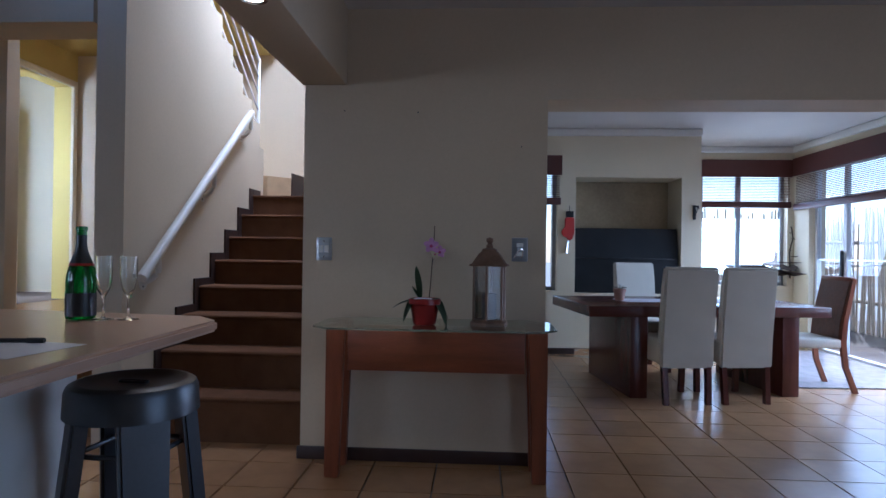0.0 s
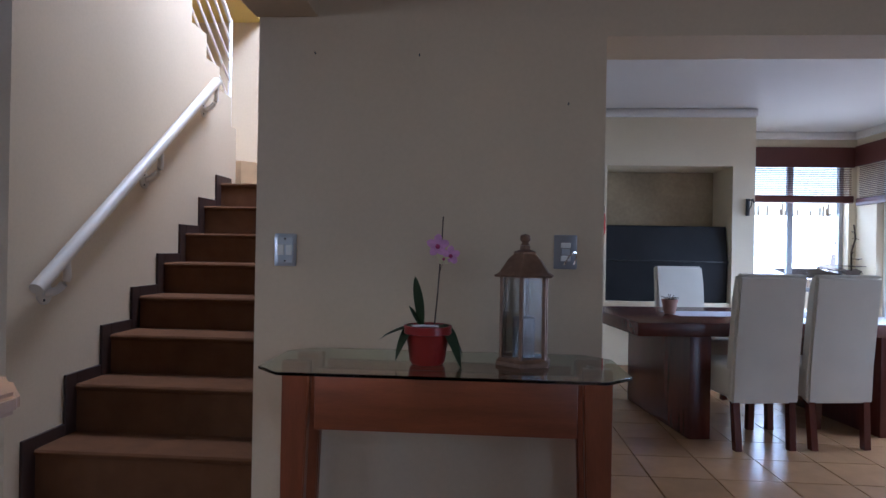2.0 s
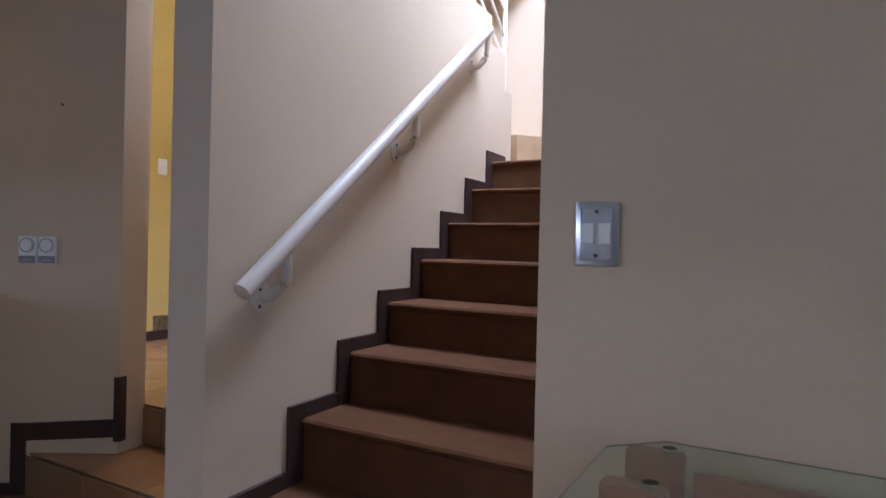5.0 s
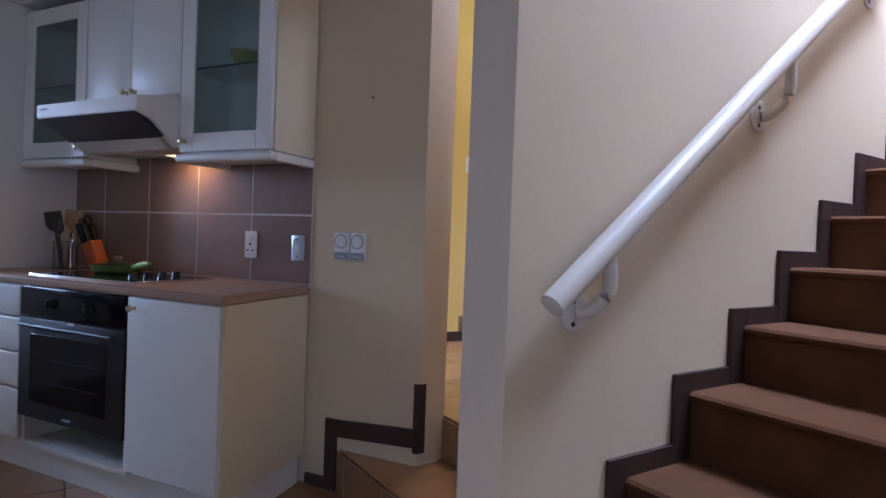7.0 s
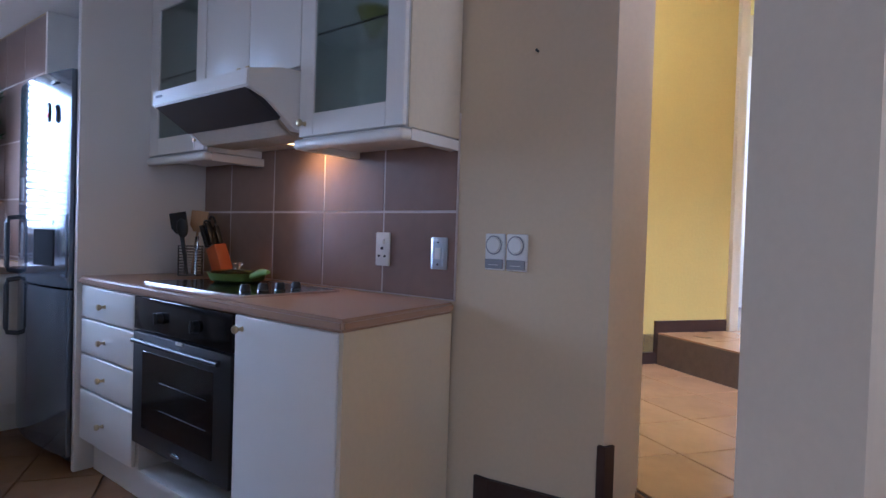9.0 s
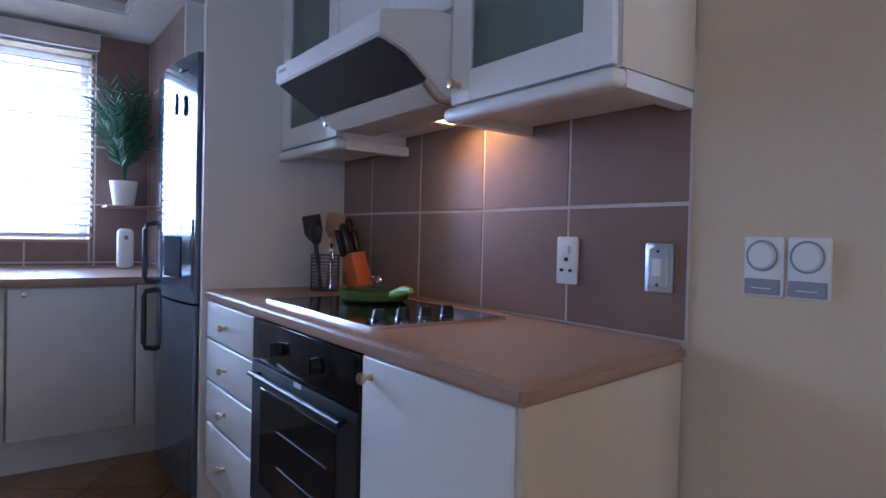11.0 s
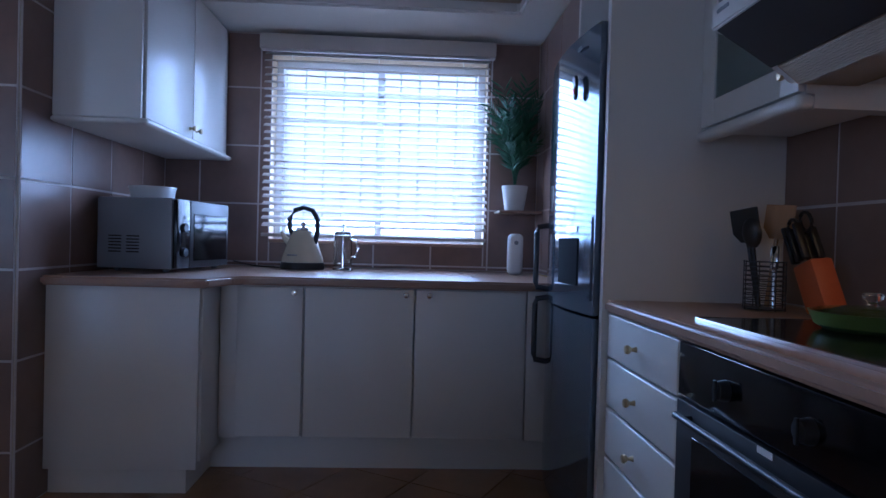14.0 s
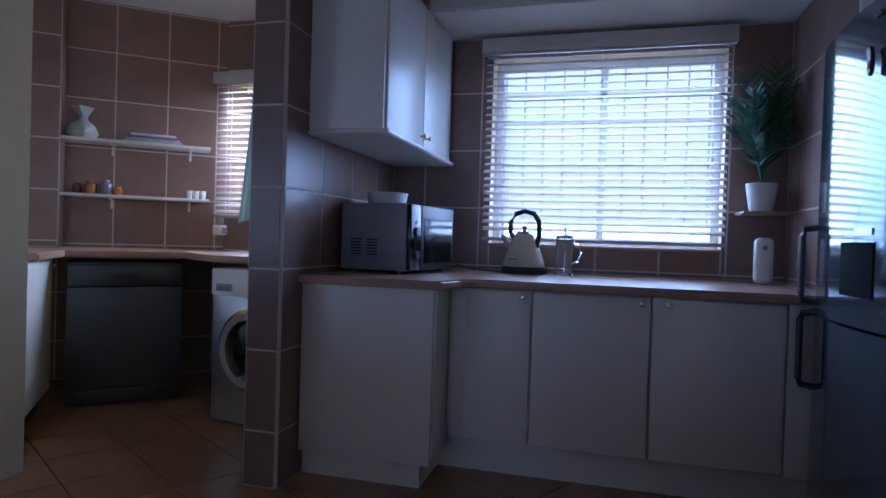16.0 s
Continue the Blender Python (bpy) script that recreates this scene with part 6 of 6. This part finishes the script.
def roman(m, w, drop, label):
    """A bamboo blind hanging in the plane y = 0 down from z = 0."""
    t = thing("bamboo_blind", label, "blind", m, group="bamboo blinds")
    bm = B()
    box(bm, -0.03, -0.05, -0.22, w + 0.03, -0.02, 0.0, 0.003, 1)
    part("valance", bm, ROMAN, t)
    n = int((drop - 0.22) / 0.02)
    for k in range(n):
        bm = B()
        rod(bm, (-0.01, -0.012, -0.235 - 0.02 * k), (w + 0.01, -0.012, -0.235 - 0.02 * k), 0.0045, seg=5)
        part("slat", bm, ROMAN, t)
    bm = B()
    box(bm, -0.02, -0.05, -drop - 0.05, w + 0.02, 0.0, -drop + 0.03, 0.01)
    part("bottom_fold", bm, ROMAN, t)
    return t


roman(MAIN @ pose(3.36, 8.69, 2.35), 1.06, 0.56, "red-brown bamboo blind half rolled down over the window")
roman(MAIN @ pose(4.49, 8.60, 2.36, 0, 0, -90), 1.75, 0.60, "red-brown bamboo blind above the sliding door")
roman(MAIN @ pose(4.49, 6.80, 2.36, 0, 0, -90), 1.70, 0.60, "red-brown bamboo blind above the sliding door")
roman(MAIN @ pose(0.5, 7.59, 2.22), 0.88, 0.50, "red-brown bamboo blind over the narrow window")
bm = B()
box(bm, -0.75, -1.0, 0, 0.75, 1.0, 0.012, 0.004, 1)
rug = solid("rug", bm, RUG, "faded patterned rug in front of the sliding door", "rug", mk(3.95, 7.15, 0.001, 3))
bm = B()
lathe(bm, [(0, 0), (0.05, 0), (0.06, 0.1), (0.055, 0.1), (0, 0.09)], 20)
solid("small_pot", bm, PLASTIC, "white pot on the sill of the dining window", "pot", mk(4.15, 8.76, 0.751))
bm = B()
tube(bm, [(4.44, 8.66, 0.85), (4.42, 8.64, 1.2), (4.45, 8.62, 1.35), (4.42, 8.6, 1.5)], 0.006, 6)
for k in range(9):
    z = 0.9 + 0.075 * k
    leaf(bm, (4.43, 8.64, z), (math.cos(k * 2.1), -abs(math.sin(k * 2.1)) - 0.1, 0), 0.06, 0.012, 0.03, 0.02)
solid("dry_vine", bm, STEM, "thin dry vine climbing the corner of the room", "vine", MAIN)

# Reed fence outside.
fence = thing("reed_fence", "sunlit reed fence round the patio", "fence", MAIN)
rng = random.Random(11)
bm = B()
rod(bm, (0, 0, 0), (0, 0, 2.0), 0.016, 0.011, 6)
reed_mesh = mesh_of("reed", bm, REED)
spots = [(6.3 + rng.uniform(-0.03, 0.03), 5.0 + 0.034 * k) for k in range(190)] + [(2.4 + 0.05 * k, 10.6 + rng.uniform(-0.03, 0.03)) for k in range(80)]
for k, (u, v) in enumerate(spots):
    ob = new("reed", reed_mesh)
    ob.parent = fence
    ob.matrix_local = pose(u, v, -0.14, rng.uniform(-2.5, 2.5), rng.uniform(-2.5, 2.5), 0) @ Matrix.Diagonal((1, 1, rng.uniform(0.86, 1.03), 1))
for z in (0.45, 1.35):
    bm = B()
    rod(bm, (6.34, 5.0, z), (6.34, 11.4, z), 0.03, seg=8)
    part("cross_pole", bm, REED, fence)
    bm = B()
    rod(bm, (2.4, 10.64, z), (6.4, 10.64, z), 0.03, seg=8)
    part("cross_pole", bm, REED, fence)
# Added backdrop: catches the sun so the kitchen window looks out on white.
bm = B()
box(bm, -0.1, -14, 0, 0.1, 14, 4.6)
solid("window_backdrop", bm, CEILING, "added pale backdrop that fills the kitchen window with white", "wall", pose(-9.5, 2.5, -0.15), "structure")


# ---- tiles ----
def slab_mesh(cache, w, d, h, mat):
    key = (round(w, 3), round(d, 3))
    if key not in cache:
        bm = B()
        box(bm, -w / 2, -d / 2, 0, w / 2, d / 2, h)
        for v in bm.verts:
            if v.co.z > h / 2:
                v.co.x -= math.copysign(0.0016, v.co.x)
                v.co.y -= math.copysign(0.0016, v.co.y)
        cache[key] = mesh_of("tile", bm, mat, False)
    return cache[key]


def cuts(a, b, origin, pitch):
    k = math.floor((a - origin) / pitch)
    out = []
    while origin + k * pitch < b - 1e-6:
        lo, hi = max(a, origin + k * pitch), min(b, origin + (k + 1) * pitch)
        if hi - lo > 0.012:
            out.append((lo, hi))
        k += 1
    return out


WT = {}


def tile_wall(m, x0, x1, z0, z1, xo, zo, pitch=0.334, holes=(), tall=0.334):
    """Wall tiles on the plane y = 0 of m, which looks along -y, with a pale bed of grout behind them."""
    t = thing("tiling", "brown ceramic wall tiles with pale grout", "tiles", m, kind="structure")
    bm = B()
    for a, b in cuts(x0, x1, xo, pitch):
        for c, d in cuts(z0, z1, zo, tall):
            if any(a + 0.02 > h[0] and b - 0.02 < h[1] and c + 0.02 > h[2] and d - 0.02 < h[3] for h in holes):
                continue
            pieces = [(a, b, c, d)]
            for h in holes:
                nxt = []
                for (pa, pb, pc, pd) in pieces:
                    if pb <= h[0] or pa >= h[1] or pd <= h[2] or pc >= h[3]:
                        nxt.append((pa, pb, pc, pd))
                        continue
                    if pa < h[0]:
                        nxt.append((pa, h[0], pc, pd))
                    if pb > h[1]:
                        nxt.append((h[1], pb, pc, pd))
                    ma, mb = max(pa, h[0]), min(pb, h[1])
                    if pc < h[2]:
                        nxt.append((ma, mb, pc, h[2]))
                    if pd > h[3]:
                        nxt.append((ma, mb, h[3], pd))
                pieces = nxt
            for pa, pb, pc, pd in pieces:
                if pb - pa < 0.012 or pd - pc < 0.012:
                    continue
                box(bm, pa, -0.0072, pc, pb, -0.0005, pd)
                ob = new("tile", slab_mesh(WT, pb - pa - 0.0065, pd - pc - 0.0065, 0.009, WALL_TILE))
                ob.parent = t
                ob.matrix_local = pose((pa + pb) / 2, 0, (pc + pd) / 2, 90, 0, 0)
    part("grout", bm, LIGHT_GROUT, t, "pale grout")
    return t


tile_wall(pose(0, KY, 0), -2.078, -0.433, 0.874, 1.52, -0.433, 1.18, 0.35, tall=0.334)
tile_wall(pose(-3.72, 0, 0, 0, 0, 90), 2.457, 4.61, 0.874, 2.213, 2.99, 1.232, holes=((3.055, 4.30, 1.03, 2.09),))
tile_wall(pose(0, 2.447, 0, 0, 0, 180), 2.442, 3.718, 0.0, 2.213, 2.44, 1.232)
tile_wall(pose(-2.442, 0, 0, 0, 0, 90), 2.30, 2.447, 0.0, 2.62, 2.113, 1.232)
tile_wall(pose(0, 4.62, 0), -3.715, -2.842, 0.874, 2.213, -3.2, 1.232)
tile_wall(LT @ pose(0, -0.600, 0, 0, 0, 180), -0.78, 0.75, 0.0, 2.62, -0.19, 1.27)
tile_wall(LT @ pose(0, -0.415, 0, 0, 0, 180), -0.86, -0.49, 0.916, 2.62, -0.49, 1.29)
tile_wall(pose(-4.2, 0, 0, 0, 0, 90), 0.90, 2.3, 0.0, 2.62, 0.93, 1.25, holes=((0.92, 1.75, 1.16, 2.14),))

# Floor tiles, laid square to the hall.
FT, PITCH = {}, 0.333
floor_ob = bpy.data.objects["floor"]
far = B()
for i in range(-20, 20):
    for j in range(-18, 18):
        u, v = -0.72 + PITCH * (i + 0.5), 3.585 + PITCH * (j + 0.5)
        if not (-6.2 < u < 4.7 and -2.4 < v < 8.8):
            continue
        if 4.25 < v and u < -0.4:
            continue
        near = (-0.75 < u < 2.7 and 2.9 < v < 5.6) or (-4.2 < u < -0.75 and 1.6 < v < 4.25)
        if near:
            ob = new("tile", slab_mesh(FT, PITCH - 0.006, PITCH - 0.006, 0.011, FLOOR_TILE))
            ob.parent = floor_ob
            ob.matrix_local = pose(u, v, -0.0115 + random.uniform(0, 0.0006), random.uniform(-0.08, 0.08), random.uniform(-0.08, 0.08), 90 * random.randrange(4))
        else:
            box(far, u - PITCH / 2 + 0.003, v - PITCH / 2 + 0.003, -0.0118, u + PITCH / 2 - 0.003, v + PITCH / 2 - 0.003, -0.0004)
tiles_far = new("floor_tiles", mesh_of("floor_tiles", far, FLOOR_TILE, False))
tiles_far.parent = floor_ob
tagged(tiles_far, "terracotta floor tiles further off", kind="stuff")
